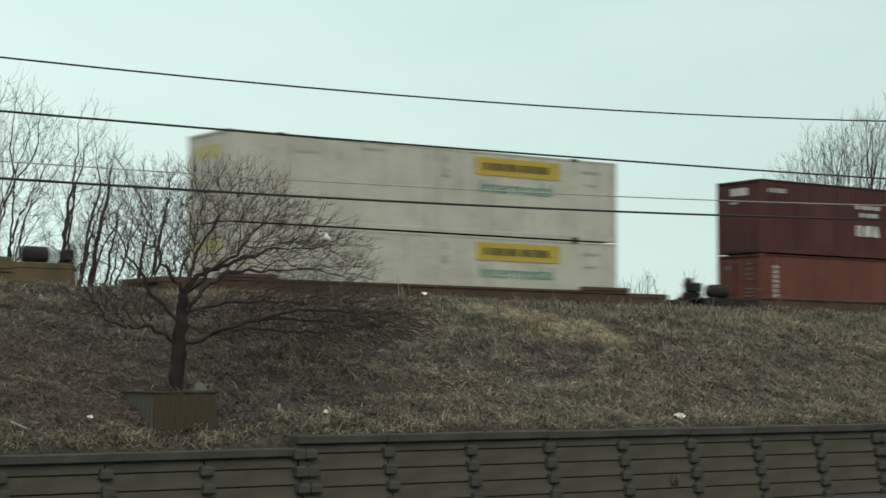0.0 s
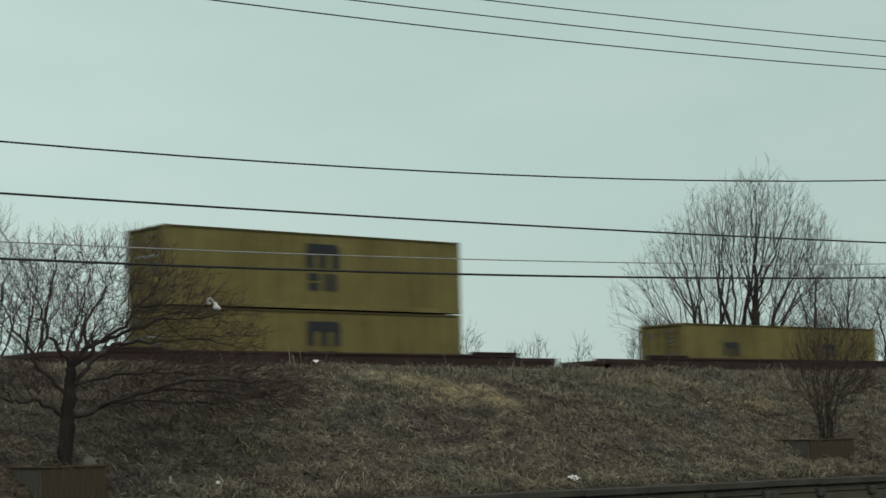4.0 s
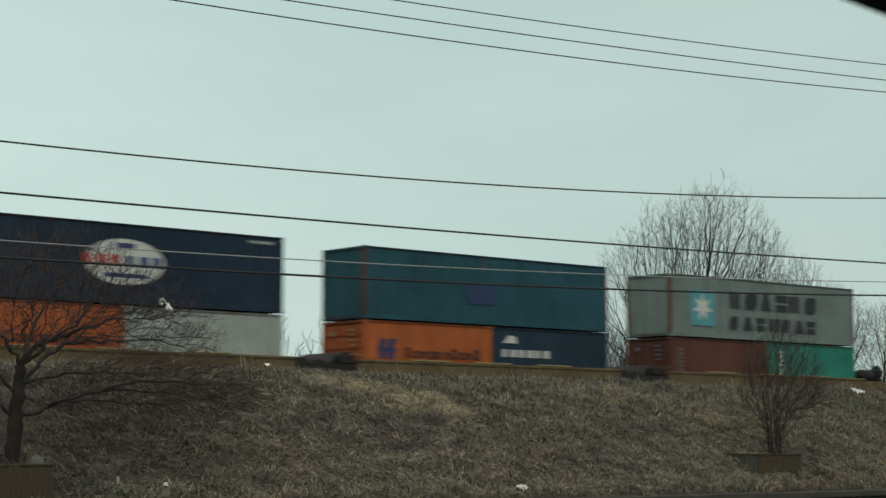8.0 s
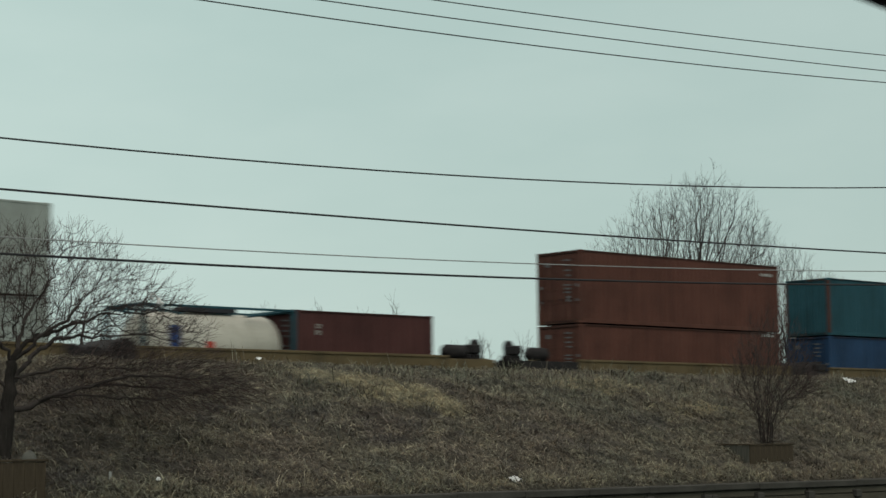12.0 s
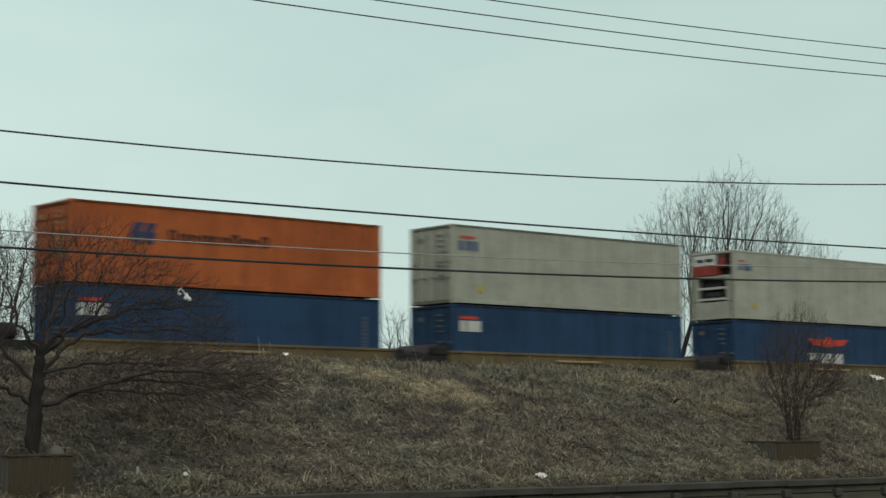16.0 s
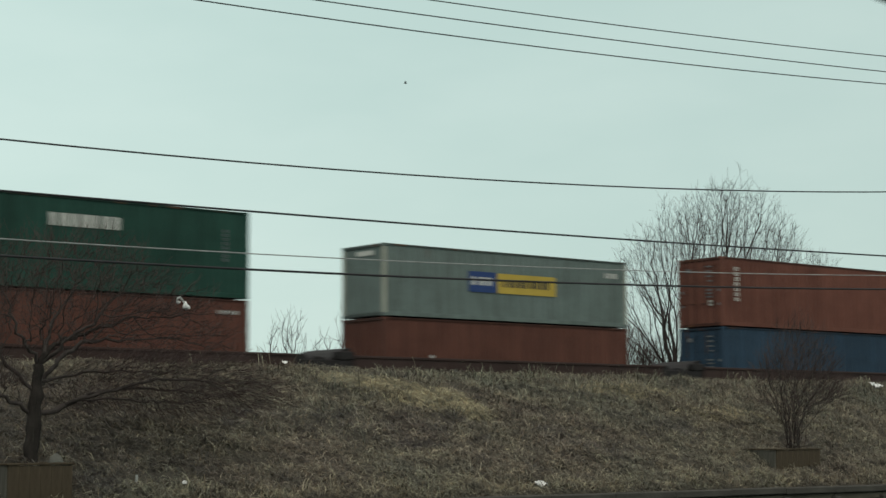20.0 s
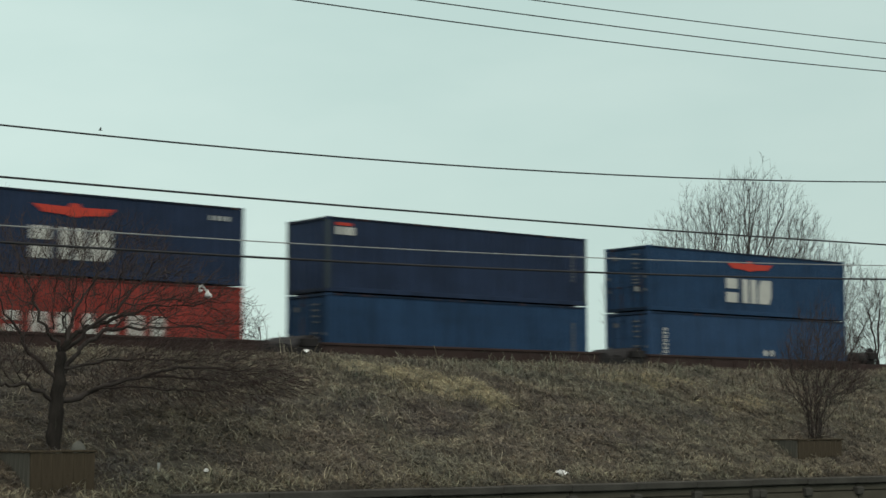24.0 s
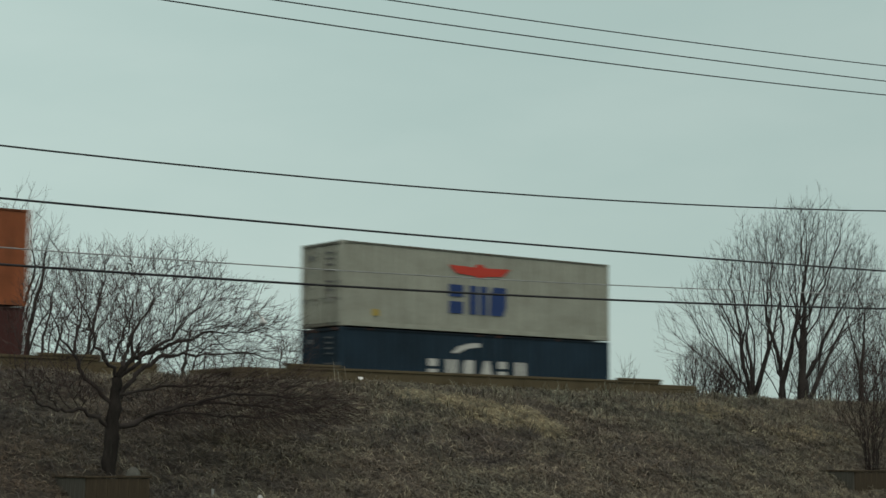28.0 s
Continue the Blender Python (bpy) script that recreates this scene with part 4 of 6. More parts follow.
def star(cx, cz, r, y, points=7, inner=0.42):
    o = []
    for i in range(points * 2):
        w = math.pi / 2 + math.pi * i / points
        k = r if i % 2 == 0 else r * inner
        o.append((cx + k * math.cos(w), cz + k * math.sin(w)))
    return Shape().prism(o, y - 0.006, y)


def disc(cx, cz, rx, rz, y, n2=28):
    return Shape().prism([(cx + rx * math.cos(2 * math.pi * i / n2), cz + rz * math.sin(2 * math.pi * i / n2)) for i in range(n2)], y - 0.006, y)


def word_block(box, j, big):
    """One bar of a painted word; the bars of big words lean, taper or are slit."""
    x0, x1, y0, y1, z0, z1 = box
    w, h = x1 - x0, z1 - z0
    if not big:
        return Shape().box(*box)
    if big == "round":
        a, b2 = w * 0.3, h * 0.24
        if j % 3 == 0:
            return Shape().box(x0, x0 + a, y0, y1, z0, z1).box(x1 - a, x1, y0, y1, z0, z1 - h * 0.12).box(x0 + a, x1 - a, y0, y1, z1 - b2 - h * 0.12, z1 - h * 0.06)
        return Shape().box(x0, x0 + a, y0, y1, z0 + h * 0.1, z1 - h * 0.1).box(x1 - a, x1, y0, y1, z0 + h * 0.1, z1 - h * 0.1).box(x0 + w * 0.12, x1 - w * 0.12, y0, y1, z0, z0 + b2).box(x0 + w * 0.12, x1 - w * 0.12, y0, y1, z1 - b2, z1)
    if j % 4 == 0:
        return Shape().prism([(x0, z0), (x1, z0), (x1 - w * 0.3, z1), (x0 + w * 0.3, z1)], y0, y1)
    if j % 4 == 1:
        return Shape().box(x0, x1, y0, y1, z0, z0 + h * 0.42).box(x0, x1, y0, y1, z0 + h * 0.58, z1)
    if j % 4 == 2:
        return Shape().box(x0, x0 + w * 0.42, y0, y1, z0, z1).box(x0 + w * 0.58, x1, y0, y1, z0, z1)
    return Shape().prism([(x0, z0), (x0 + w * 0.8, z0), (x1, z0 + h * 0.3), (x1, z1), (x0 + w * 0.2, z1), (x0, z0 + h * 0.7)], y0, y1)


def written(text, wide, tall):
    """A mesh of plain lettering, standing in x and z."""
    c = bpy.data.curves.new("lettering", "FONT")
    c.body, c.extrude = text, 0.004
    ob = bpy.data.objects.new("lettering", c)
    me = bpy.data.meshes.new_from_object(ob)
    bpy.data.objects.remove(ob)
    co = np.zeros(len(me.vertices) * 3)
    me.vertices.foreach_get("co", co)
    co = co.reshape(-1, 3)
    low, high = co.min(0), co.max(0)
    x = (co[:, 0] - low[0]) / (high[0] - low[0]) * wide
    z = (co[:, 1] - low[1]) / (high[1] - low[1]) * tall
    me.vertices.foreach_set("co", np.c_[x, -co[:, 2] - 0.004, z].ravel())
    me.materials.clear()
    me.materials.append(None)
    me.update()
    return me


# what is painted on the side towards the road: kind, colour, numbers
STYLE = {
    "white_long": ("white", "patch", [("rect", "yellow", 9.77, 13.49, 2.1, 2.72), ("bars", "dark", 10.1, 13.1, 2.28, 2.54, 9, 1), ("word", "green", 9.96, 13.15, 1.5, 1.93, "Intermodal"), ("bars", "smoke", 2.45, 3.45, 2.36, 2.46, 6), ("bars", "smoke", 5.1, 6.0, 2.62, 2.7, 6), ("bars", "smoke", 14.5, 15.4, 2.45, 2.53, 6), ("bars", "smoke", 14.6, 15.3, 2.0, 2.06, 5), ("rect", "smoke", 8.35, 8.6, 1.95, 2.2), ("rect", "smoke", 8.4, 8.55, 2.42, 2.66)]),
    "red_stars": ("dark_red", "plain", [("bars", "white", 5.44, 6.95, 1.98, 2.14, 4), ("bars", "white", 5.7, 6.85, 1.66, 1.83, 3), ("bars", "white", 5.45, 6.9, 0.87, 1.32, 3, 0, 0.9), ("bars", "pale", 0.43, 1.48, 2.38, 2.55, 5), ("bars", "pale", 11.2, 11.95, 2.4, 2.52, 6), ("bars", "pale", 11.4, 11.9, 2.05, 2.2, 4)]),
    "brown_serial": ("russet", "door", [("column", "white", 0.66, 0.95, 1.2, 2.5, 5), ("column", "ghost", 11.4, 11.6, 1.1, 2.2, 6)]),
    "red_bird": ("red", "plain", [("bars", "white", 1.63, 6.5, 1.05, 1.78, 7), ("poly", "white", [(6.2, 2.16), (6.75, 2.1), (7.5, 1.75), (8.25, 1.72), (7.75, 1.45), (8.35, 1.0), (7.0, 1.0), (7.5, 1.4), (6.9, 1.9)]), ("bars", "white", 8.56, 10.67, 1.05, 1.74, 3), ("column", "smoke", 11.32, 11.42, 1.1, 2.4, 8)]),
    "orange": ("orange", "ribs", [("emblem", "emblem", 2.14, 3.10, 1.33, 2.0), ("bars", "ink", 3.55, 7.51, 1.47, 1.85, 10)]),
    "orange_dull": ("dull_orange", "ribs", [("emblem", "emblem", 2.14, 3.10, 1.33, 2.0), ("bars", "ink", 3.55, 7.51, 1.47, 1.85, 10), ("rect", "white", 10.9, 11.3, 1.9, 2.2)]),
    "orange_spots": ("dull_brown_orange", "door", [("emblem", "emblem", 2.14, 3.10, 1.33, 2.0), ("bars", "ink", 3.55, 7.51, 1.47, 1.85, 10), ("disc", "white", 6.3, 2.1, 0.16), ("disc", "white", 7.1, 2.14, 0.16)]),
    "orange_worn": ("amber", "door", [("emblem", "emblem", 2.14, 3.10, 1.2, 1.86), ("bars", "ink", 3.55, 7.51, 1.25, 1.62, 10), ("bars", "ink", 6.6, 7.2, 2.05, 2.25, 2)]),
    "orange_big": ("orange", "ribs", [("emblem", "emblem", 1.77, 3.48, 0.98, 2.16), ("bars", "ink", 4.25, 10.53, 1.2, 1.85, 10)]),
    "orange_short": ("orange", "ribs", [("emblem", "emblem", 0.6, 1.5, 1.25, 1.95), ("bars", "ink", 1.9, 5.5, 1.3, 1.68, 10)]),
    "red_short": ("dull_red", "door", [("bars", "white", 0.65, 1.6, 1.75, 2.15, 3), ("disc", "white", 3.0, 1.9, 0.15)]),
    "navy_arc": ("night", "plain", [("poly", "white", [(1.9, 1.9), (2.2, 2.12), (2.7, 2.26), (3.2, 2.27), (3.2, 2.15), (2.6, 2.08), (2.1, 1.88)]), ("bars", "white", 1.0, 5.3, 1.05, 1.62, 6)]),
    "navy_arc_long": ("night", "door", [("poly", "white", [(4.7, 1.9), (5.0, 2.12), (5.5, 2.26), (6.0, 2.28), (6.0, 2.14), (5.4, 2.06), (4.95, 1.88)]), ("bars", "white", 3.67, 8.37, 1.05, 1.66, 6)]),
    "olive": ("olive", "door", [("poly", "dark", [(5.52, 1.41), (5.52, 2.22), (6.73, 2.22), (6.84, 2.10), (6.84, 1.41), (6.58, 1.41), (6.58, 1.91), (6.31, 1.91), (6.31, 1.41), (6.05, 1.41), (6.05, 1.91), (5.78, 1.91), (5.78, 1.41)]), ("bars", "dark", 5.57, 6.82, 0.66, 1.22, 2, 0, 0.85)]),
    "olive_short": ("olive", "door", [("poly", "dark", [(2.35, 1.30), (2.35, 1.85), (3.17, 1.85), (3.25, 1.77), (3.25, 1.30), (3.07, 1.30), (3.07, 1.64), (2.89, 1.64), (2.89, 1.30), (2.71, 1.30), (2.71, 1.64), (2.53, 1.64), (2.53, 1.30)])]),
    "dark_red": ("dark_red", "door", [("column", "ghost", 11.5, 11.7, 1.2, 2.2, 6)]),
    "dark_red_mark": ("dark_red", "door", [("column", "smoke", 0.8, 1.02, 1.75, 2.2, 2)]),
    "dark_red_serial": ("dark_red", "door", [("column", "white", 0.5, 0.78, 1.1, 2.2, 5)]),
    "brown": ("brown", "door", [("bars", "pale", 11.0, 11.8, 2.4, 2.52, 6)]),
    "deep_brown": ("deep_brown", "door", [("bars", "pale", 10.9, 11.7, 2.45, 2.6, 6), ("bars", "pale", 11.4, 11.75, 2.1, 2.25, 3)]),
    "plain_brown": ("brown", "plain", [("disc", "pale", 2.2, 1.2, 0.1)]),
    "brown_short": ("brown", "door", [("column", "ghost", 0.5, 0.8, 1.2, 2.2, 4)]),
    "tan_serial": ("russet", "door", [("column", "white", 0.8, 1.15, 1.05, 2.55, 5), ("column", "ghost", 11.4, 11.6, 1.3, 2.3, 6)]),
    "globe": ("navy", "door", [("disc", "white", 6.05, 1.35, 1.45, 0.74), ("rect", "blue", 5.7, 6.4, 1.75, 1.95, 1), ("rect", "blue", 5.3, 6.9, 0.85, 0.98, 1), ("bars", "red", 4.55, 6.0, 1.2, 1.55, 3, 1), ("bars", "blue", 6.1, 7.55, 1.2, 1.55, 3, 1), ("bars", "pale", 10.8, 11.8, 2.3, 2.4, 6)]),
    "teal_patch": ("teal", "plain", [("rect", "emblem", 4.78, 6.3, 0.76, 1.45)]),
    "teal": ("teal", "plain", [("disc", "pale", 5.0, 0.55, 0.08)]),
    "navy_bars_short": ("night", "door", [("bars", "white", 0.45, 3.0, 1.48, 1.76, 6), ("poly", "white", [(0.5, 2.0), (0.8, 2.3), (1.1, 2.25), (1.2, 2.0)])]),
    "blue_short": ("night", "plain", [("rect", "pale", 5.2, 5.5, 1.7, 1.85)]),
    "star_two": ("blue_grey", "plain", [("rect", "aqua", 1.25, 2.75, 0.5, 1.98), ("star", "white", 2.0, 1.25, 0.62, 1), ("bars", "dark", 3.72, 9.70, 1.3, 2.02, 6, 0, 0.8), ("bars", "dark", 3.7, 9.68, 0.42, 0.98, 7, 0, 0.78)]),
    "star_one": ("blue_grey", "plain", [("rect", "aqua", 1.2, 2.72, 0.85, 2.39), ("star", "white", 1.96, 1.62, 0.62, 1), ("bars", "dark", 3.40, 10.56, 1.1, 2.0, 6, 0, 0.8)]),
    "sea_short": ("sea_green", "door", [("column", "white", 0.75, 1.2, 1.0, 2.3, 5)]),
    "dark_teal_short": ("dark_teal", "door", [("column", "ghost", 0.4, 0.8, 0.9, 2.1, 5), ("bars", "pale", 4.6, 5.5, 1.75, 1.9, 5)]),
    "white_short": ("grey", "door", [("bars", "pale", 0.8, 1.7, 1.95, 2.2, 5)]),
    "reefer": ("grey", "reefer", [("bars", "aqua", 0.9, 2.2, 2.35, 2.5, 6), ("rect", "yellow", 11.1, 11.3, 1.0, 1.2)]),
    "reefer_wing": ("grey", "reefer", [("wing", "red", 4.73, 7.56, 1.95, 2.38), ("bars", "blue", 4.78, 7.60, 0.69, 1.58, 3, 0, 0.86), ("rect", "yellow", 0.9, 1.15, 0.5, 0.72)]),
    "reefer_wing_pale": ("cream", "reefer", [("wing", "red", 4.73, 7.56, 1.95, 2.38), ("bars", "blue", 4.78, 7.60, 0.69, 1.58, 3, 0, 0.86), ("rect", "yellow", 0.9, 1.15, 0.5, 0.72)]),
    "reefer_small": ("cream", "reefer", [("bars", "red", 0.35, 0.95, 2.4, 2.48, 1), ("bars", "blue", 0.35, 1.25, 2.05, 2.32, 3), ("rect", "yellow", 1.2, 1.45, 0.45, 0.68)]),
    "cream_small": ("cream", "door", [("bars", "red", 0.35, 1.3, 2.4, 2.48, 1, 0, 1.0), ("bars", "blue", 0.35, 1.35, 1.95, 2.3, 3), ("rect", "yellow", 1.2, 1.45, 0.45, 0.68)]),
    "cream_wing": ("cream", "door", [("wing", "red", 4.58, 7.37, 2.0, 2.42), ("bars", "blue", 4.58, 7.37, 0.66, 1.68, 3, 0, 0.86), ("rect", "yellow", 1.3, 1.55, 0.4, 0.62)]),
    "blue_wing": ("blue", "door", [("wing", "red", 4.60, 7.46, 1.86, 2.22), ("bars", "white", 4.53, 7.53, 0.51, 1.5, 3, 0, 0.88)]),
    "dusk_wing": ("dusk", "plain", [("wing", "red", 4.60, 7.46, 1.86, 2.22), ("bars", "white", 4.53, 7.53, 0.51, 1.5, 3, 0, 0.88), ("bars", "pale", 10.9, 11.7, 2.1, 2.25, 4)]),
    "blue_wing_low": ("blue", "door", [("wing", "red", 4.7, 7.56, 1.9, 2.3), ("bars", "white", 4.8, 7.3, 0.9, 1.62, 3, 0, 0.88)]),
    "blue": ("blue", "door", [("column", "ghost", 11.4, 11.6, 1.2, 2.3, 6)]),
    "dull_blue": ("dull_blue", "door", [("column", "ghost", 11.4, 11.6, 1.2, 2.3, 6)]),
    "blue_small": ("blue", "door", [("bars", "red", 0.35, 1.4, 2.35, 2.46, 1, 0, 1.0), ("bars", "white", 0.35, 1.4, 1.9, 2.3, 3, 0, 0.88), ("column", "ghost", 11.4, 11.6, 1.2, 2.3, 6)]),
    "dusk_small": ("dusk", "plain", [("bars", "red", 0.35, 1.2, 2.3, 2.4, 1, 0, 1.0), ("bars", "white", 0.35, 1.2, 1.98, 2.25, 3, 0, 0.88), ("column", "ghost", 11.4, 11.6, 0.9, 2.0, 6)]),
    "steel_blue_serial": ("steel_blue", "door", [("column", "white", 0.8, 1.1, 1.1, 2.3, 6), ("disc", "white", 6.9, 1.4, 0.13), ("disc", "white", 7.3, 1.4, 0.13)]),
    "navy_yellow": ("navy", "door", [("bars", "yellow", 0.44, 2.07, 2.3, 2.56, 5, 0, 0.9), ("column", "ghost", 11.4, 11.6, 1.2, 2.2, 6)]),
    "green_word": ("green", "door", [("bars", "white", 4.87, 7.45, 1.96, 2.36, 7), ("column", "ghost", 11.2, 11.4, 1.2, 2.3, 6)]),
    "grey_badge": ("badge_grey", "plain", [("rect", "blue", 3.95, 5.33, 1.04, 1.8), ("bars", "white", 4.1, 5.2, 1.3, 1.6, 3, 1), ("rect", "yellow", 5.36, 8.33, 1.04, 1.78), ("bars", "dark", 5.6, 8.1, 1.28, 1.55, 9, 1), ("bars", "white", 11.0, 11.7, 1.9, 2.1, 5)]),
    "red_word": ("brick", "door", [("poly", "green", [(2.6, 1.1), (3.15, 1.98), (3.7, 1.1)]), ("bars", "white", 3.79, 9.59, 1.1, 1.82, 7), ("rect", "white", 0.9, 2.07, 2.2, 2.62), ("bars", "dark", 1.0, 1.95, 2.38, 2.5, 6, 1)]),
    "slate_spots": ("slate", "door", [("disc", "white", 6.2, 2.15, 0.16, 0.14), ("disc", "white", 6.8, 2.15, 0.16, 0.14), ("disc", "red", 6.5, 2.02, 0.12), ("bars", "pale", 1.1, 2.0, 2.3, 2.55, 3), ("rect", "ghost", 7.85, 8.15, 0.62, 0.85), ("column", "ghost", 11.2, 11.4, 1.0, 2.3, 5)]),
}
WORDS = {"orange": "orange", "dull_orange": "faded orange", "amber": "rust-stained amber", "russet": "russet brown", "dull_brown_orange": "dirty orange", "dark_red": "dark red", "brown": "red-brown", "deep_brown": "deep brown", "red": "bright red", "brick": "faded red", "dull_red": "dull red", "white": "off-white",
         "grey": "pale grey", "cream": "cream-grey", "blue_grey": "blue-grey", "badge_grey": "dull blue-grey", "slate": "slate grey", "navy": "navy", "dusk": "dark blue", "night": "blue-black", "blue": "blue", "dull_blue": "dull blue", "steel_blue": "weathered blue", "teal": "teal", "sea_green": "sea-green",
         "dark_teal": "dark teal", "green": "dark green", "olive": "mustard yellow"}
POSTS = {"star_two": "brown", "teal_patch": "deep_brown", "teal": "deep_brown", "grey_badge": "cream", "white_short": "grey", "dusk_small": "slate"}
END_MARKS = {"red_stars": [("white", -0.45, 0.5, 2.3, 2.6, 3), ("pale", 0.1, 0.5, 1.98, 2.06, 3)], "olive": [("pale", -0.8, 0.9, 1.6, 1.66, 1)], "slate_spots": [("white", -0.5, 0.1, 2.0, 2.2, 2)],
             "grey_badge": [("white", -0.6, 0.7, 2.2, 2.36, 1)], "orange_big": [("dark", -0.6, 0.6, 2.35, 2.42, 6)]}
LOADS = []


def container(style, long, high, x, z, wide=2.438):
    """A steel box; its own x runs from its leading end, z from its floor."""
    colour, end, marks = STYLE[style]
    p, h = PAINT[colour], wide / 2
    size = {True: "short", False: ""}[long < 7]
    smooth = end in ("reefer", "patch")
    words = f"{size} {WORDS[colour]} steel {'refrigerated ' if end == 'reefer' else ''}shipping container".strip()
    words += " with markings" if len(marks) > 1 else ""
    ob = thing("shipping_container", words + (" in a well car" if z < E + 3 else " stacked on another"), "container", "containers of the train", at=(x, TRACK_Y, z))
    k = (round(long, 2), round(high, 2), round(wide, 2))
    for sx in (0, long - 0.12):
        for sy in (-h, h - 0.12):
            part("corner_post", shared(("corner_post", *k, sx, sy), lambda: Shape().box(sx, sx + 0.12, sy, sy + 0.12, 0.12, high - 0.118, 0.012)), PAINT[POSTS.get(style, colour)], ob)
            for sz in (0, high - 0.118):
                part("corner_casting", shared(("corner_casting", *k, sx, sy, sz), lambda: Shape().box(sx - 0.004 if not sx else sx - 0.05, sx + 0.17 if not sx else sx + 0.124, sy - 0.004 if sy < 0 else sy - 0.04, sy + 0.16 if sy < 0 else sy + 0.124, sz, sz + 0.118, 0.01)), p, ob)
    for sy in (-h, h - 0.06):
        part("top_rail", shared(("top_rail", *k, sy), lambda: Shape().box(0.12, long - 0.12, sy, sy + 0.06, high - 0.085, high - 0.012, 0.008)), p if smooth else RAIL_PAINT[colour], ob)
        part("bottom_rail", shared(("bottom_rail", *k, sy), lambda: Shape().box(0.12, long - 0.12, sy, sy + 0.06, 0.015, 0.17, 0.008)), p, ob)
        side = -1 if sy < 0 else 1
        y = sy + (0.012 if side < 0 else 0.048)
        if smooth:
            part("side_panel", shared(("side_panel", "flat", *k, side), lambda: corrugated(0.12, long - 0.12, 0.165, high - 0.08, y, side, 0.007, 0.62, 0.012)), p, ob)
        else:
            part("side_panel", shared(("side_panel", *k, side), lambda: corrugated(0.12, long - 0.12, 0.165, high - 0.08, y, side)), p, ob)
    part("roof", shared(("roof", *k), lambda: Shape().box(0.12, long - 0.12, -h + 0.05, h - 0.05, high - 0.06, high - 0.02)), p, ob)
    part("floor", shared(("floor", *k), lambda: Shape().box(0.06, long - 0.06, -h + 0.05, h - 0.05, 0.06, 0.16)), M_BLACK, ob)
    for sz in (0.02, high - 0.11):
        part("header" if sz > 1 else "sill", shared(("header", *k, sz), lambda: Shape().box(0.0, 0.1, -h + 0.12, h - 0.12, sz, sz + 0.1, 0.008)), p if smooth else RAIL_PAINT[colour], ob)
    part("end_wall", shared(("end_wall", *k, "rear"), lambda: ridged(long - 0.03, -h + 0.12, h - 0.12, 0.02, high - 0.02, 1)), p, ob)
    if end in ("door", "ribs"):
        deep = end == "ribs"
        # black sheet behind both leaves, visible in the gaps between and around them
        part("gasket", shared(("gasket", *k), lambda: Shape().box(0.078, 0.09, -h + 0.12, h - 0.12, 0.12, high - 0.11)), M_RUBBER, ob)
        for sy in (0, 1):
            y0, y1 = (-h + 0.14, -0.014) if not sy else (0.014, h - 0.14)
            def leaf():
                s = Shape().box(0.06 if deep else 0.045, 0.08, y0, y1, 0.14, high - 0.13, 0.006)
                n2, tall = (5, 0.165) if deep else (5, 0.11)
                for i in range(n2):
                    c2 = 0.36 + (high - 0.72) * i / (n2 - 1)
                    s.box(0.012 if deep else 0.036, 0.062 if deep else 0.046, y0 + 0.05, y1 - 0.05, c2 - tall, c2 + tall, 0.006)
                return s
            d = part("door", shared(("door", *k, sy, deep), leaf), p, ob)
            for f2 in (0.25, 0.72):
                part("locking_bar", shared(("locking_bar", *k, sy, f2), lambda: Shape().tube([(-0.008, y0 + (y1 - y0) * f2, 0.06), (-0.008, y0 + (y1 - y0) * f2, high - 0.05)], [0.02, 0.02], 6)
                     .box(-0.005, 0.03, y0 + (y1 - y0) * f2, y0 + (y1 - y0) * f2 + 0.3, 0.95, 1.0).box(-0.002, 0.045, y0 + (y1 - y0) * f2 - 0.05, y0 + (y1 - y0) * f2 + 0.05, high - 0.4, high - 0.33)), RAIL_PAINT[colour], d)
            tone = "tan" if deep else "ghost"
            if sy == 0:
                for i in range(7):
                    za = high * (0.86 - 0.07 * i) if i < 4 else high * (0.52 - 0.05 * (i - 4))
                    wa = (0.42, 0.3, 0.36, 0.22, 0.4, 0.34, 0.38)[i]
                    part("text_bar", shared(("text_bar", *k, i), lambda: Shape().box(-0.002, 0.01, y0 + 0.42, y0 + 0.42 + wa, za, za + 0.055)), MARK[tone], d)
                part("placard", shared(("placard", *k), lambda: Shape().box(-0.002, 0.01, y0 + 0.42, y0 + 0.62, high * 0.3, high * 0.3 + 0.22)), MARK["tan" if deep else ("yellow", "ghost", "ghost", "smoke")[len(LOADS) % 4]], d)
            else:
                part("placard", shared(("small_placard", *k), lambda: Shape().box(-0.002, 0.01, y0 + 0.5, y0 + 0.72, high * 0.8, high * 0.8 + 0.16)), MARK["tan" if deep else "ghost"], d)
            for c2 in (0.3, 0.5):
                part("hinge_plate", shared(("hinge_plate", *k, sy, c2), lambda: Shape().box(0.003, 0.028, (y1 - 0.12) if sy else y0, y1 if sy else (y0 + 0.12), high * c2, high * c2 + 0.1)), MARK["tan" if deep else "ghost"], d)
    elif end == "plain":
        part("end_wall", shared(("end_wall", "plain", *k), lambda: ridged(0.03, -h + 0.12, h - 0.12, 0.1, high - 0.1, -1)), p, ob)
    elif end == "patch":
        part("end_wall", shared(("end_wall", "flat", *k), lambda: Shape().box(0.03, 0.07, -h + 0.12, h - 0.12, 0.1, high - 0.1)), p, ob)
        part("emblem", shared(("emblem", "patch", *k), lambda: Shape().box(0.022, 0.029, -h + 0.45, h - 0.5, high - 0.86, high - 0.42)), MARK["faded"], ob)
    else:
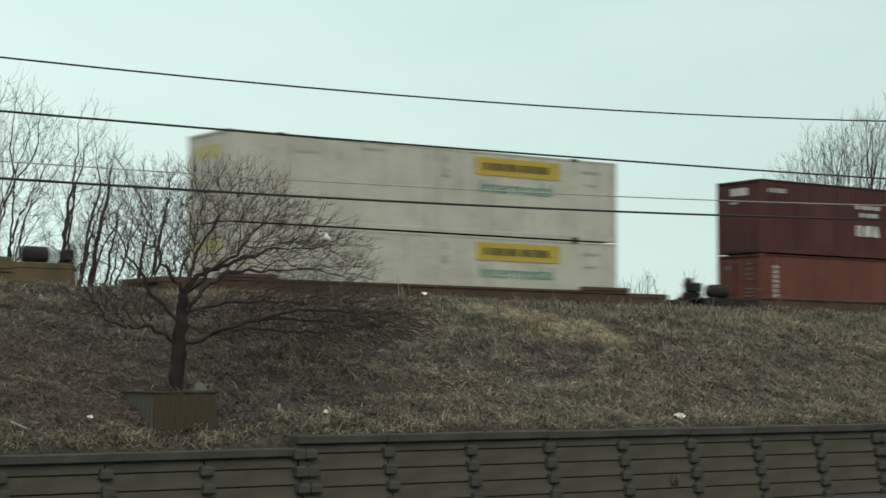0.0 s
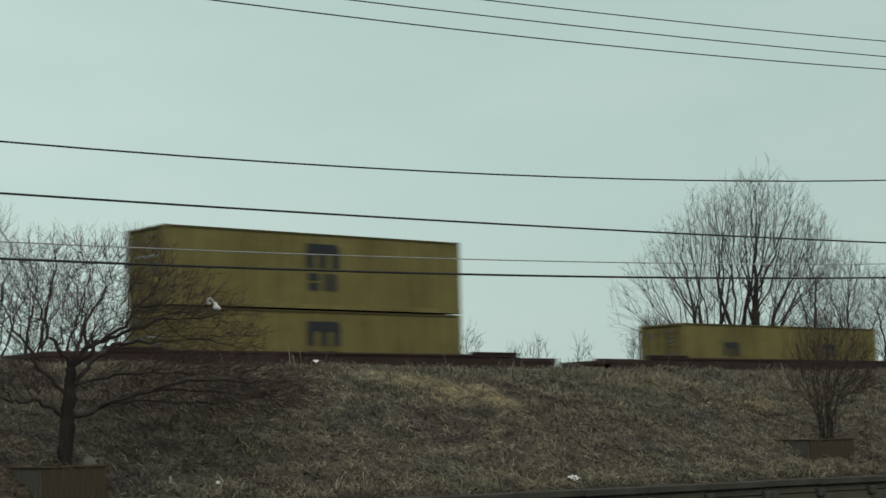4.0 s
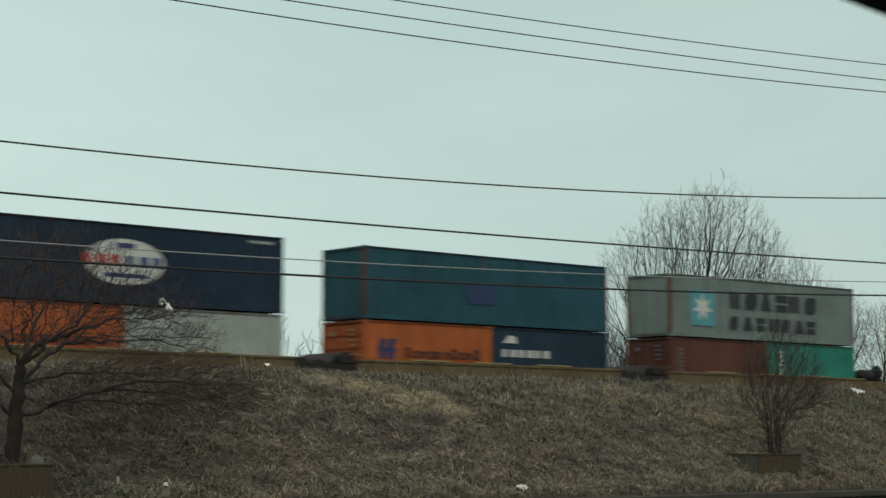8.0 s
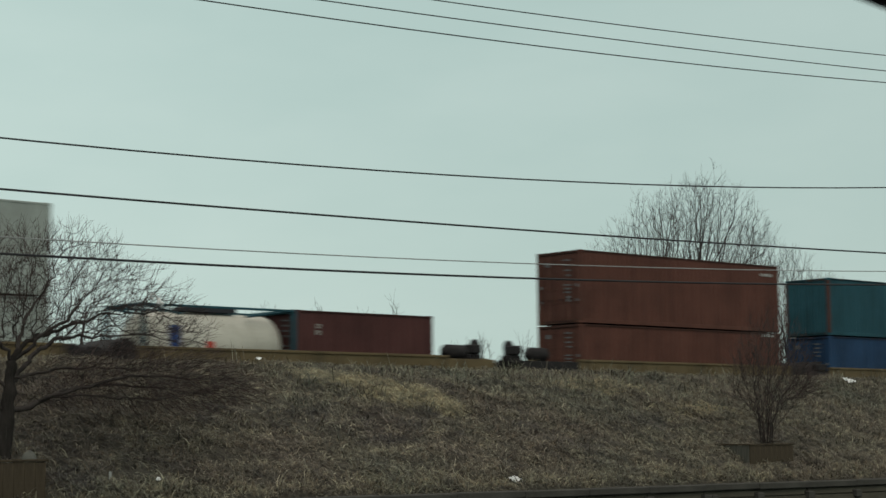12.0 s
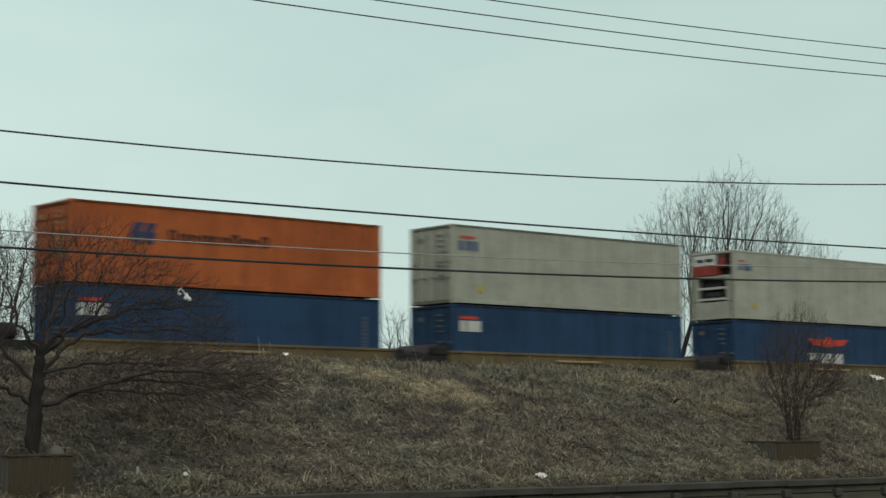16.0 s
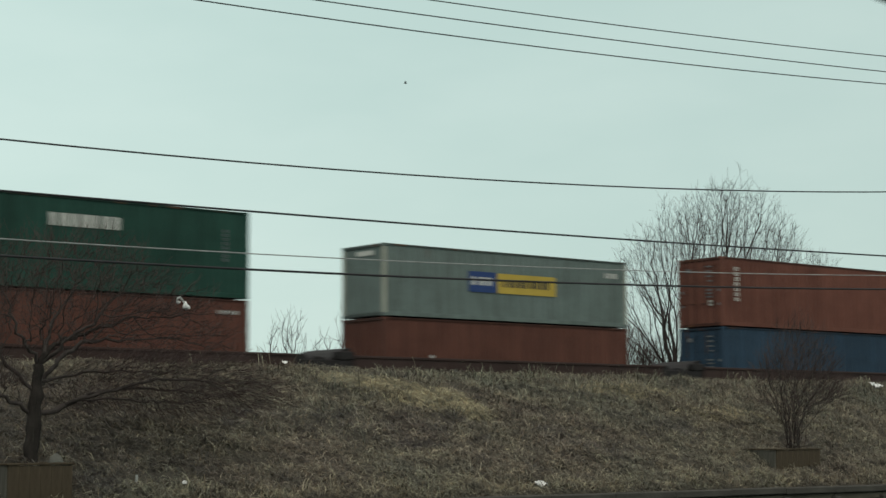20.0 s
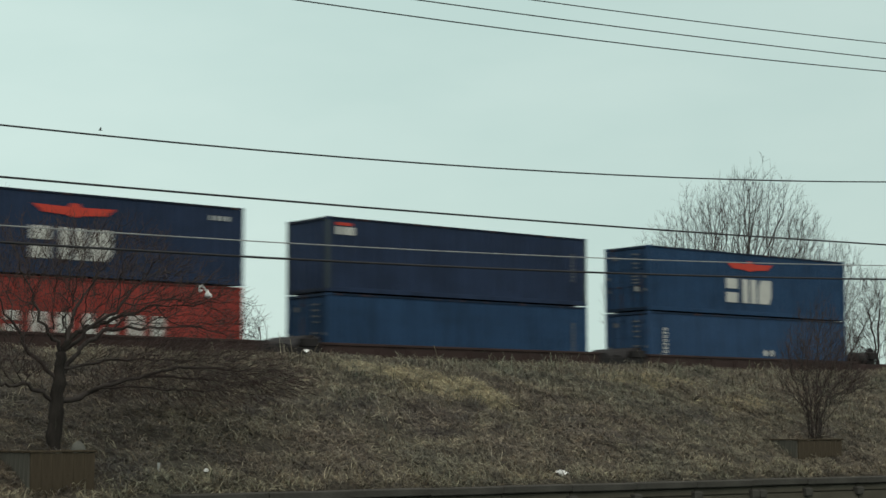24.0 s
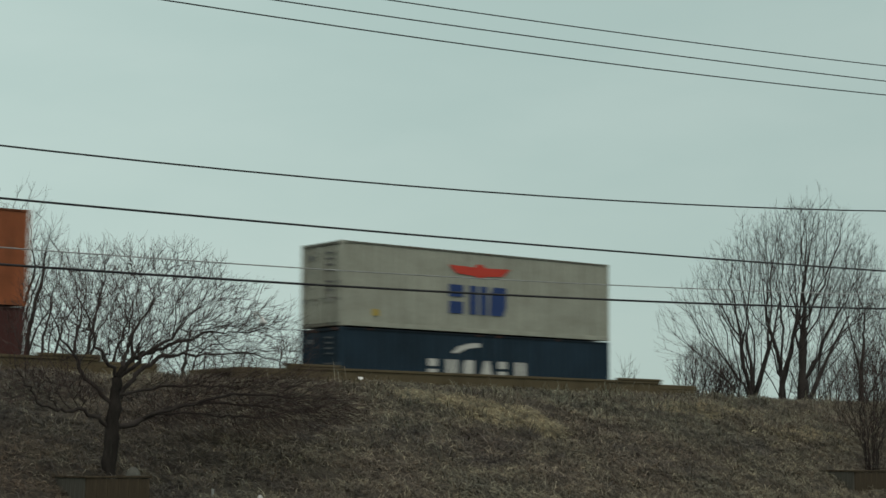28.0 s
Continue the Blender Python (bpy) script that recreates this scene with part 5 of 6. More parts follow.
        part("end_wall", shared(("end_wall", "cool", *k), lambda: Shape().box(0.30, 0.34, -h + 0.12, h - 0.12, 0.1, high - 0.1).box(0.0, 0.34, -h + 0.12, -h + 0.17, 0.1, high - 0.1).box(0.0, 0.34, h - 0.17, h - 0.12, 0.1, high - 0.1)), M_BLACK, ob)
        unit = part("cooling_unit", shared(("cooling_unit", *k), lambda: Shape().box(0.02, 0.3, -h + 0.45, h - 0.17, high - 0.72, high - 0.12, 0.02)), PAINT["dark_red"], ob, "dark red cooling unit cover")
        part("label_plate", shared(("label_plate", *k), lambda: Shape().box(0.012, 0.02, -0.25, h - 0.18, high - 0.58, high - 0.14)), MARK["white"], unit, "white plate")
        part("letter_block", shared(("plate_block", *k), lambda: Shape().box(0.005, 0.012, -0.1, 0.35, high - 0.44, high - 0.3).box(0.005, 0.012, 0.45, 0.85, high - 0.44, high - 0.3)), MARK["dark"], unit)
        part("red_cover", shared(("red_cover", *k), lambda: Shape().box(0.0, 0.3, -0.35, h - 0.17, high - 1.02, high - 0.6, 0.02).box(0.01, 0.3, -h + 0.5, -h + 0.8, high - 0.62, high - 0.3, 0.02)), PAINT["brick"], ob, "red cooling unit cover")
        part("frame", shared(("frame", *k), lambda: Shape().box(0.02, 0.3, -h + 0.17, h - 0.17, 0.1, 0.75, 0.02).box(0.03, 0.3, -h + 0.17, -h + 0.45, 0.76, high - 1.15, 0.02).box(0.03, 0.3, h - 0.4, h - 0.17, 0.76, high - 1.12, 0.02).box(0.03, 0.3, -h + 0.17, h - 0.17, high - 1.16, high - 1.03, 0.02)), p, ob)
        part("compressor", shared(("compressor", *k), lambda: Shape().lathe([(-0.5, 0.02), (-0.5, 0.2), (0.35, 0.2), (0.35, 0.02)], 12, "y", (0.2, 0, 1.0)).box(0.1, 0.3, -0.4, 0.5, 1.25, 1.5, 0.03)), M_BLACK, ob)
        for sz in (0.82, 1.28):
            part("guard_bar", shared(("guard_bar", *k, sz), lambda: Shape().box(0.01, 0.05, -h + 0.46, h - 0.42, sz, sz + 0.1, 0.01)), MARK["pale"], ob, "pale guard bar")
    if end == "patch":
        for sx in (1.92, 14.11):
            part("lift_post", shared(("lift_post", *k, sx), lambda: Shape().box(sx, sx + 0.13, -h - 0.006, -h + 0.05, 0.17, high - 0.09, 0.004)), p, ob)
            for sz in (0.0, high - 0.1):
                part("lift_casting", shared(("lift_casting", *k, sx, sz), lambda: Shape().box(sx - 0.06, sx + 0.19, -h - 0.012, -h + 0.1, sz, sz + 0.115, 0.01)), M_BLACK, ob, "black lifting casting")
    for i, (tone, ya, yb, za, zb, n2) in enumerate(END_MARKS.get(style, ())):
        w = (yb - ya) / n2
        for j in range(n2):
            part("end_mark", shared(("end_mark", style, i, j), lambda: Shape().box(0.006, 0.02, ya + j * w, ya + (j + 0.75) * w, za, zb)), MARK[tone], ob)
    for i, mk in enumerate(marks):
        what, tone, *a = mk
        y = -h - 0.001 - (0.008 if (what in ("bars", "star", "rect") and a[-1] == 1 and len(a) in (5, 6, 4)) and mk[-1] == 1 and what != "bars" or (what == "bars" and len(a) > 5 and a[5] == 1) else 0)
        if what in ("bars", "column"):
            x0, x1, z0, z1, n2 = a[:5]
            n2 += 2 if what == "column" and n2 > 3 else 0
            fill = a[6] if len(a) > 6 else 0.84 if n2 == 10 else 0.66
            w, hh = (x1 - x0) / n2, (z1 - z0) / n2
            for j in range(n2):
                if what == "column":
                    box = (x0, x0 + (x1 - x0) * 0.72, y - 0.006, y, z0 + j * hh, z0 + (j + 0.7) * hh)
                else:
                    low = 0.72 if n2 > 9 and j not in (0, 6, 9) else 1.0
                    box = (x0 + j * w, x0 + (j + fill * (0.8, 1.0, 0.92, 1.08)[j % 4]) * w, y - 0.006, y, z0, z0 + (z1 - z0) * low)
                part("letter_block", shared(("letter_block", style, i, j), lambda: word_block(box, j + i, "round" if n2 == 10 or what == "column" else what == "bars" and n2 < 9 and z1 - z0 > 0.4)), MARK[tone], ob)
            continue
        if what == "word":
            if ("word", style) not in MESHES:
                MESHES["word", style] = written(a[4], a[1] - a[0], a[3] - a[2])
            part("lettering", MESHES["word", style], MARK[tone], ob, at=(a[0], y, a[2]))
            continue
        if what == "rect":
            s, name = Shape().box(a[0], a[1], y - 0.006, y, a[2], a[3]), "panel"
        elif what == "disc":
            s, name = disc(a[0], a[1], a[2], a[3] if len(a) > 3 else a[2], y), "spot"
        elif what == "star":
            s, name = star(a[0], a[1], a[2], y), "emblem"
        elif what == "poly":
            s, name = Shape().prism(a[0], y - 0.006, y), "emblem"
        elif what == "wing":
            x0, x1, z0, z1 = a
            m2, hh = (x0 + x1) / 2, z1 - z0
            s, name = Shape().prism([(x0, z1 - 0.05), (m2 - 0.25, z1 - 0.08), (m2 - 0.12, z1 + 0.04), (m2 + 0.12, z1 + 0.04), (m2 + 0.25, z1 - 0.08), (x1, z1 - 0.05), (x1 - 0.35, z0 + hh * 0.2), (m2 + 0.3, z0 + hh * 0.08), (m2, z0 - hh * 0.1), (m2 - 0.3, z0 + hh * 0.08), (x0 + 0.35, z0 + hh * 0.2)], y - 0.006, y), "emblem"
        else:
            x0, x1, z0, z1 = a
            w, m2 = x1 - x0, (z0 + z1) / 2
            s, name = Shape(), "emblem"
            for o in (0, 0.48):
                s.prism([(x0 + w * o, m2), (x0 + w * (o + 0.16), z1), (x0 + w * (o + 0.52), z1), (x0 + w * (o + 0.36), m2 + 0.06), (x0 + w * (o + 0.52), m2 + 0.02), (x0 + w * (o + 0.5), m2 - 0.12), (x0 + w * (o + 0.34), m2 - 0.1), (x0 + w * (o + 0.44), z0), (x0 + w * (o + 0.12), z0)], y - 0.006, y)
        part(name, shared((name, style, i), lambda: s), MARK[tone], ob)
    LOADS.append((ob, x, z))
    return ob


def tank(x, z, frame_mat, shell_mat, label, marks=()):
    """A tank within an open frame of a short container."""
    long, high, h = 6.06, 2.59, 1.219
    ob = thing("tank_container", label, "container", "containers of the train", at=(x, TRACK_Y, z))
    for sx in (0, long - 0.12):
        for sy in (-h, h - 0.12):
            part("corner_post", shared(("tank_post", sx, sy), lambda: Shape().box(sx, sx + 0.12, sy, sy + 0.12, 0.0, high, 0.012)), frame_mat, ob)
        for sz in (0.0, high - 0.12):
            part("cross_rail", shared(("cross_rail", sx, sz), lambda: Shape().box(sx, sx + 0.12, -h + 0.12, h - 0.12, sz, sz + 0.12, 0.01)), frame_mat, ob)
    for sy in (-h, h - 0.08):
        part("side_rail", shared(("side_rail", sy), lambda: Shape().box(0.12, long - 0.12, sy, sy + 0.08, 0.0, 0.1, 0.01)), frame_mat, ob)
        part("top_rail", shared(("tank_top_rail", sy), lambda: Shape().box(0.12, long - 0.12, sy, sy + 0.07, high - 0.1, high - 0.02, 0.01)), frame_mat, ob)
        for a, b2 in ((0.1, 1.75), (long - 0.1, long - 1.75)):
            part("brace", shared(("brace", sy, a), lambda: Shape().tube([(a, sy + 0.04, high - 0.07), (b2, sy * 0.62 + 0.02, high - 0.3)], [0.045, 0.04], 6)), frame_mat, ob)
    prof = [(0.2, 0.02), (0.22, 0.35), (0.3, 0.7), (0.42, 0.92), (0.6, 1.06), (0.8, 1.1), (long - 0.8, 1.1), (long - 0.6, 1.06), (long - 0.42, 0.92), (long - 0.3, 0.7), (long - 0.22, 0.35), (long - 0.2, 0.02)]
    shell = part("tank_shell", shared(("tank_shell",), lambda: Shape().lathe(prof, 40, "x", (0, 0, 1.3)), True), shell_mat, ob)
    for a in (1.6, 4.4):
        part("band", shared(("band", a), lambda: Shape().lathe([(a, 1.09), (a, 1.112), (a + 0.08, 1.112), (a + 0.08, 1.09)], 40, "x", (0, 0, 1.3))), shell_mat, shell)
        part("saddle", shared(("saddle", a), lambda: Shape().box(a - 0.15, a + 0.15, -0.8, 0.8, 0.05, 0.45, 0.02)), frame_mat, ob)
    part("walkway", shared(("walkway",), lambda: Shape().box(1.9, 4.1, -0.5, 0.1, high - 0.17, high - 0.03)), MARK["dark"], ob)
    part("hatch", shared(("hatch",), lambda: Shape().lathe([(2.36, 0.02), (2.36, 0.28), (2.5, 0.28), (2.52, 0.02)], 16, "z", (3.0, 0.35, 0))), shell_mat, ob)
    for i, (tone, x0, x1, z0, z1) in enumerate(marks):
        part("panel", shared(("tank_panel", label, i), lambda: Shape().box(x0, x1, -1.125, -1.08 + abs(z0 + z1 - 2.6) * 0.05, z0, z1)), MARK[tone], shell)
    LOADS.append((ob, x, z))
    return ob


# ---- well cars ----
FLOOR_Z = E + 1.87
CARS = []


def truck_parts(car, x):
    """A four-wheeled truck under a car's end."""
    z = RAIL_Z - FLOOR_Z
    t = part("truck", shared(("truck",), lambda: Shape().box(-0.25, 0.25, -1.15, 1.15, 0.36, 0.62, 0.03).box(-0.45, 0.45, -0.3, 0.3, 0.5, 0.7, 0.03)), M_BLACK, car, at=(x, 0, z))
    for sy in (-1, 1):
        part("side_frame", shared(("side_frame", sy), lambda: Shape().prism([(-1.25, 0.28), (-0.5, 0.28), (-0.3, 0.2), (0.3, 0.2), (0.5, 0.28), (1.25, 0.28), (1.25, 0.5), (0.55, 0.7), (-0.55, 0.7), (-1.25, 0.5)], sy * 1.0 - 0.07, sy * 1.0 + 0.07)), M_BLACK, t)
        for sx in (-0.88, 0.88):
            part("wheel", shared(("wheel", sx, sy), lambda: Shape().lathe([(-0.065, 0.05), (-0.065, 0.44), (-0.03, 0.44), (-0.03, 0.42), (0.065, 0.415), (0.065, 0.05)] if sy > 0 else [(-0.065, 0.05), (-0.065, 0.415), (0.03, 0.42), (0.03, 0.44), (0.065, 0.44), (0.065, 0.05)], 24, "y", (sx, sy * 0.7525, 0.42))), M_STEEL, t)


def well_car(u, well, paint_key, ends, platform=0.0, stub=1.55, trim="", rise=0.0):
    """One unit of a stack car. u: start of the well; ends: which ends stand free with a coupler and a hand brake."""
    p = CAR_PAINT[paint_key]
    words = {"yellow": "dirty yellow", "tan": "faded tan", "maroon": "dark maroon", "rust": "rust-brown"}[paint_key]
    car = thing("well_car", f"{words} steel well car carrying containers on the rails", "rail car", "well cars of the train", at=(u, TRACK_Y, FLOOR_Z))
    k = (round(well, 2), platform, rise)
    h = 1.50
    top = 1.17
    for sy in (-1, 1):
        y0, y1 = sorted((sy * (h - 0.02), sy * (h - 0.10)))
        part("side_sill", shared(("side_sill", *k, sy), lambda: Shape().box(-0.3, well + 0.3, y0, y1, 0.02, top - 0.06)), p, car)
        c0, c1 = sorted((sy * (h + 0.03), sy * (h - 0.14)))
        part("top_chord", shared(("top_chord", *k, sy), lambda: Shape().box(-0.3, well + 0.3, c0, c1, top - 0.09, top, 0.012)), p, car)
        part("bottom_chord", shared(("bottom_chord", *k, sy), lambda: Shape().box(-0.3, well + 0.3, c0, c1, -0.06, 0.08, 0.012)), p, car)
        q0, q1 = sorted((sy * (h - 0.02), sy * (h + 0.02)))
        n2 = 9
        for i in range(n2):
            part("side_post", shared(("side_post", sy), lambda: Shape().box(-0.05, 0.05, q0, q1, 0.08, top - 0.09)), p, car, at=(well * (i + 0.5) / n2, 0, 0))
    if trim == "strip":
        part("side_strip", shared(("side_strip",), lambda: Shape().box(4.97, 7.28, -h - 0.07, -h - 0.01, 0.86, 0.94, 0.01)), MARK["tan"], car, "pale strip on the side sill")
    if trim == "high strip":
        part("side_strip", shared(("side_strip", "high"), lambda: Shape().box(6.2, 8.3, -h - 0.05, -h + 0.01, top + 0.002, top + 0.07, 0.01)), MARK["tan"], car, "pale strip on the side sill")
    if trim == "plates":
        for a in (2.1, 5.1, 8.2):
            part("guide_plate", shared(("guide_plate", a), lambda: Shape().box(a, a + 1.75, -h - 0.05, -h + 0.06, top + 0.002, top + 0.05, 0.01)), MARK["tan"], car, "pale worn guide plate")
    part("well_floor", shared(("well_floor", *k), lambda: Shape().box(0, well, -1.4, 1.4, -0.08, -0.012)), M_BLACK, car)
    for e in (0, 1):
        sx = 0 if not e else well
        d = -1 if not e else 1
        a0, a1 = sorted((sx + d * 0.05, sx + d * 0.3))
        part("bulkhead", shared(("bulkhead", *k, e), lambda: Shape().box(a0, a1, -1.4, 1.4, -0.05, top - 0.15)), p, car)
        if platform:
            b0, b1 = sorted((sx + d * 0.28, sx + d * (platform - 0.45)))
            c0, c1 = sorted((sx - d * 1.9, sx + d * 0.3))
            part("end_platform", shared(("end_platform", *k, e), lambda: Shape().box(b0, b1, -1.5, 1.5, top - 0.28 + rise, top - 0.1 + rise, 0.02).box(b0, b1, -1.48, -1.4, top - 0.5, top - 0.28 + rise).box(b0, b1, 1.4, 1.48, top - 0.5, top - 0.28 + rise)), p, car)
            for gy in (-1.46, 1.46):
                part("guide_rail", shared(("guide_rail", *k, e), lambda: Shape().box(c0, c1, -0.1, 0.1, top, top + 0.09 + rise * 0.8, 0.015)), p, car, at=(0, gy, 0))
        else:
            far = sx + d * ((2.6 if e else 3.25) if ends[e] else stub)
            b0, b1 = sorted((sx + d * 0.28, far))
            if ends[e]:
                part("end_deck", shared(("end_deck", *k, e), lambda: Shape().box(b0, b1, -1.36, 1.36, 0.98, 1.04, 0.01).box(b0, b1, -0.5, 0.5, 0.68, 0.98)), M_BLACK, car)
            part("end_platform", shared(("end_frame", *k, e, ends[e]), lambda: Shape().box(b0, b1, -0.55, 0.55, 0.3, 0.62, 0.03).box(b0, b1, -1.3, 1.3, 0.62, 0.68).box(*sorted((sx + d * 0.28, sx + d * 0.9)), -1.45, 1.45, 0.1, 0.75, 0.03)), M_BLACK, car)
            for gy in (-1.43, 1.3):
                part("end_gusset", shared(("end_gusset", d), lambda: Shape().prism([(0, 0.3), (0, 1.02), (d * 0.25, 1.0), (d * 0.9, 0.78), (d * 1.2, 0.62), (d * 1.2, 0.3)], 0, 0.13)), M_BLACK, car, at=(sx + d * 0.28, gy, 0))
            if ends[e]:
                for gy in (-1.42, 1.42):
                    part("end_sill", shared(("end_sill", *k, e), lambda: Shape().box(b0, b1, -0.05, 0.05, 0.35, 1.06, 0.01)), p if e else M_BLACK, car, at=(0, gy, 0))
        free = ends[e] or platform
        reach = (platform or (2.6 if e else 3.25)) if free else 0
        if free:
            xe = sx + d * reach
            part("coupler", shared(("coupler", d), lambda: Shape().box(*sorted((0, d * 0.35)), -0.12, 0.12, 0.28, 0.52, 0.03).box(*sorted((d * 0.2, d * 0.44)), -0.2, 0.14, 0.25, 0.55, 0.04)), M_BLACK, car, at=(xe, 0, 0))
            low_end = platform and paint_key != "yellow"
            if not low_end:
                part("air_tank", shared(("air_tank",), lambda: Shape().lathe([(-0.52, 0.05), (-0.48, 0.22), (-0.4, 0.28), (0.4, 0.28), (0.48, 0.22), (0.52, 0.05)], 14, "x"), True), M_BLACK, car, at=(xe - d * 1.4, -0.75, 1.34 if not platform else top + 0.14 + rise))
                part("valve", shared(("valve",), lambda: Shape().box(-0.3, 0.3, -0.25, 0.25, -0.25, 0.2, 0.05).tube([(-0.6, 0, -0.1), (-0.2, 0, 0.12), (0.5, 0, 0.1), (0.7, 0, -0.2)], [0.05] * 4, 6)), M_BLACK, car, at=(xe - d * 0.8, 0.35, 0.95))
            if not low_end:
                part("brake_stand", shared(("brake_stand",), lambda: Shape().box(-0.1, 0.1, -0.3, 0.3, 0.6, 1.62, 0.03).box(-0.3, 0.3, -0.25, 0.25, 0.6, 1.3, 0.04).box(-0.26, 0.2, -0.38, 0.16, 1.3, 1.66, 0.05).tube([(-0.5, 0.1, 1.06), (-0.15, 0.1, 1.4)], [0.06, 0.06], 6).tube([(0.5, 0.1, 1.06), (0.15, 0.1, 1.4)], [0.06, 0.06], 6)), M_BLACK, car, at=(xe - d * 0.3, -0.5, rise * 0.6))
                part("brake_wheel", shared(("brake_wheel",), lambda: Shape().lathe([(-0.03, 0.02), (-0.03, 0.27), (0.03, 0.27), (0.03, 0.02)], 18, "x"), True), M_BLACK, car, at=(xe - d * 0.14, -0.5, 1.6 + rise * 0.6))
                part("ladder", shared(("ladder", d), lambda: Shape().box(-0.02, 0.02, -1.44, -1.4, 0.2, 1.1).box(0.36, 0.4, -1.44, -1.4, 0.2, 1.1).box(-0.02, 0.4, -1.44, -1.4, 1.06, 1.1).box(-0.02, 0.4, -1.44, -1.4, 0.8, 0.83)), p, car, at=(xe - d * 0.5 - 0.2, 0, 0))
            truck_parts(car, xe - d * 1.3)
        elif e == 1:
            truck_parts(car, sx + 1.63)
            part("articulation", shared(("articulation",), lambda: Shape().prism([(-1.25, 0.6), (-1.2, 1.12), (-0.75, 1.2), (-0.4, 1.0), (-0.25, 1.12), (0.15, 1.1), (0.3, 1.0), (0.75, 1.28), (1.0, 1.4), (1.28, 1.44), (1.3, 0.6)], -1.2, 1.2).box(-1.25, 1.3, -1.42, -1.3, 0.7, 1.0, 0.02).box(0.55, 1.28, -1.46, -1.2, 1.0, 1.3, 0.03)), M_BLACK, car, at=(sx + 1.55, 0, 0))
            part("hose", shared(("hose",), lambda: Shape().tube([(-0.8, -1.0, 0.7), (-0.4, -1.05, 0.95), (0.2, -1.05, 1.0), (0.8, -1.0, 0.7)], [0.04] * 4, 6)), M_RUBBER, car, at=(sx + 1.55, 0, 0))
    CARS.append((car, u, FLOOR_Z))
    return car


LOW, HIGH = 2.591, 2.896


def stack(u, lower, upper=None, low=LOW, high=LOW):
    """Loads of one well: a style for one long box, or a pair of short ones; u: leading end."""
    z = FLOOR_Z
    if isinstance(lower, tuple):
        for i, s in enumerate(lower):
            if callable(s):
                s(u + 6.13 * i, z)
            else:
                container(s, 6.058, low, u + 6.13 * i, z)
    else:
        container(lower, 12.192, low, u, z)
    if upper:
        container(upper, 12.192, high, u, z + low + 0.035)


def pack(us, key, well=12.4, trim=""):
    for i, u in enumerate(us):
        well_car(u - 0.1, well, key, (i == 0, i == len(us) - 1), trim=trim)


def pale_tank(x, z):
    tank(x, z, M_BLACK, PAINT["ivory"], "stained ivory tank container in an open black frame", (("smoke", 4.75, 5.2, 1.5, 1.62), ("dark", 1.45, 1.58, 1.1, 1.6)))


def grey_tank(x, z):
    tank(x, z, M_BLACK, PAINT["grey"], "pale grey tank container in an open black frame", (("blue", 1.55, 2.0, 1.32, 1.62), ("blue", 2.35, 2.8, 1.42, 1.52), ("blue", 2.9, 3.4, 1.42, 1.52), ("blue", 1.7, 2.15, 1.2, 1.3)))


def white_tank(x, z):
    tank(x, z, M_BLACK, PAINT["white"], "white tank container with red and yellow panels in a black frame", (("red", 1.68, 2.47, 1.15, 1.6), ("yellow", 2.59, 4.03, 1.15, 1.55)))


def teal_tank(x, z):
    tank(x, z, PAINT["teal"], PAINT["white"], "white tank container in an open teal frame", (("blue", 1.1, 1.5, 1.2, 1.9), ("red", 2.5, 2.8, 1.1, 1.4)))


for u, key, rise in ((3.85, "yellow", 0.33), (27.5, "rust", 0.06)):
    well_car(u - 0.1, 16.35, key, (1, 1), platform=2.7, rise=rise)
    container("white_long", 16.154, HIGH + 0.03, u, FLOOR_Z, 2.59)
    container("white_long", 16.154, HIGH + 0.03, u, FLOOR_Z + HIGH + 0.065, 2.59)

pack((51.17, 66.75, 82.55, 98.27, 113.86), "rust")
stack(51.17, "brown_serial", "red_stars", HIGH, HIGH)
stack(66.75, "red_bird", "red_stars", HIGH, HIGH)
stack(82.55, "brown_serial", "orange_worn", HIGH, LOW)
stack(98.2, (pale_tank, grey_tank))
stack(113.86, ("red_short", "navy_arc"), "orange", LOW, HIGH)

for u in (135.56, 159.3, 182.8):
    well_car(u - 2.05, 16.35, "maroon", (1, 1), platform=2.7)
stack(135.56, "olive", "olive")
stack(159.25, ("olive_short", "olive_short"))
stack(182.8, "dark_red")

pack((204.2, 220.4, 236.0, 251.71, 267.55), "yellow", trim="plates")
stack(204.2, ("dark_red_serial", "orange_short"), "deep_brown", LOW, HIGH)
stack(220.4, (white_tank, "blue_short"))
stack(236.02, ("orange_short", "white_short"), "globe")
stack(251.69, ("orange_short", "navy_bars_short"), "teal_patch")
stack(267.54, ("brown_short", "sea_short"), "star_two")

pack((287.3, 302.8, 318.3, 333.8, 349.4), "yellow")
stack(287.3, ("dark_red_mark", "dark_teal_short"), "orange")
stack(302.81, ("orange_short", "orange_short"), "orange_spots", LOW, HIGH)
stack(318.32, ("dark_red_serial", "white_short"), "reefer", LOW, HIGH)
stack(333.8, ("orange_short", "white_short"), "reefer_wing", LOW, HIGH)
stack(349.3, (teal_tank, "dark_red_mark"))

pack((369.1, 384.85, 400.65, 416.3, 432.0), "yellow")
stack(369.12, "brown", "brown", LOW, HIGH)
stack(384.84, "blue_wing_low", "teal")
stack(400.65, "blue_small", "navy_yellow", HIGH, HIGH)
stack(416.3, "blue", "orange_dull", HIGH, LOW)
stack(432.0, "orange", "dark_red", LOW, LOW)

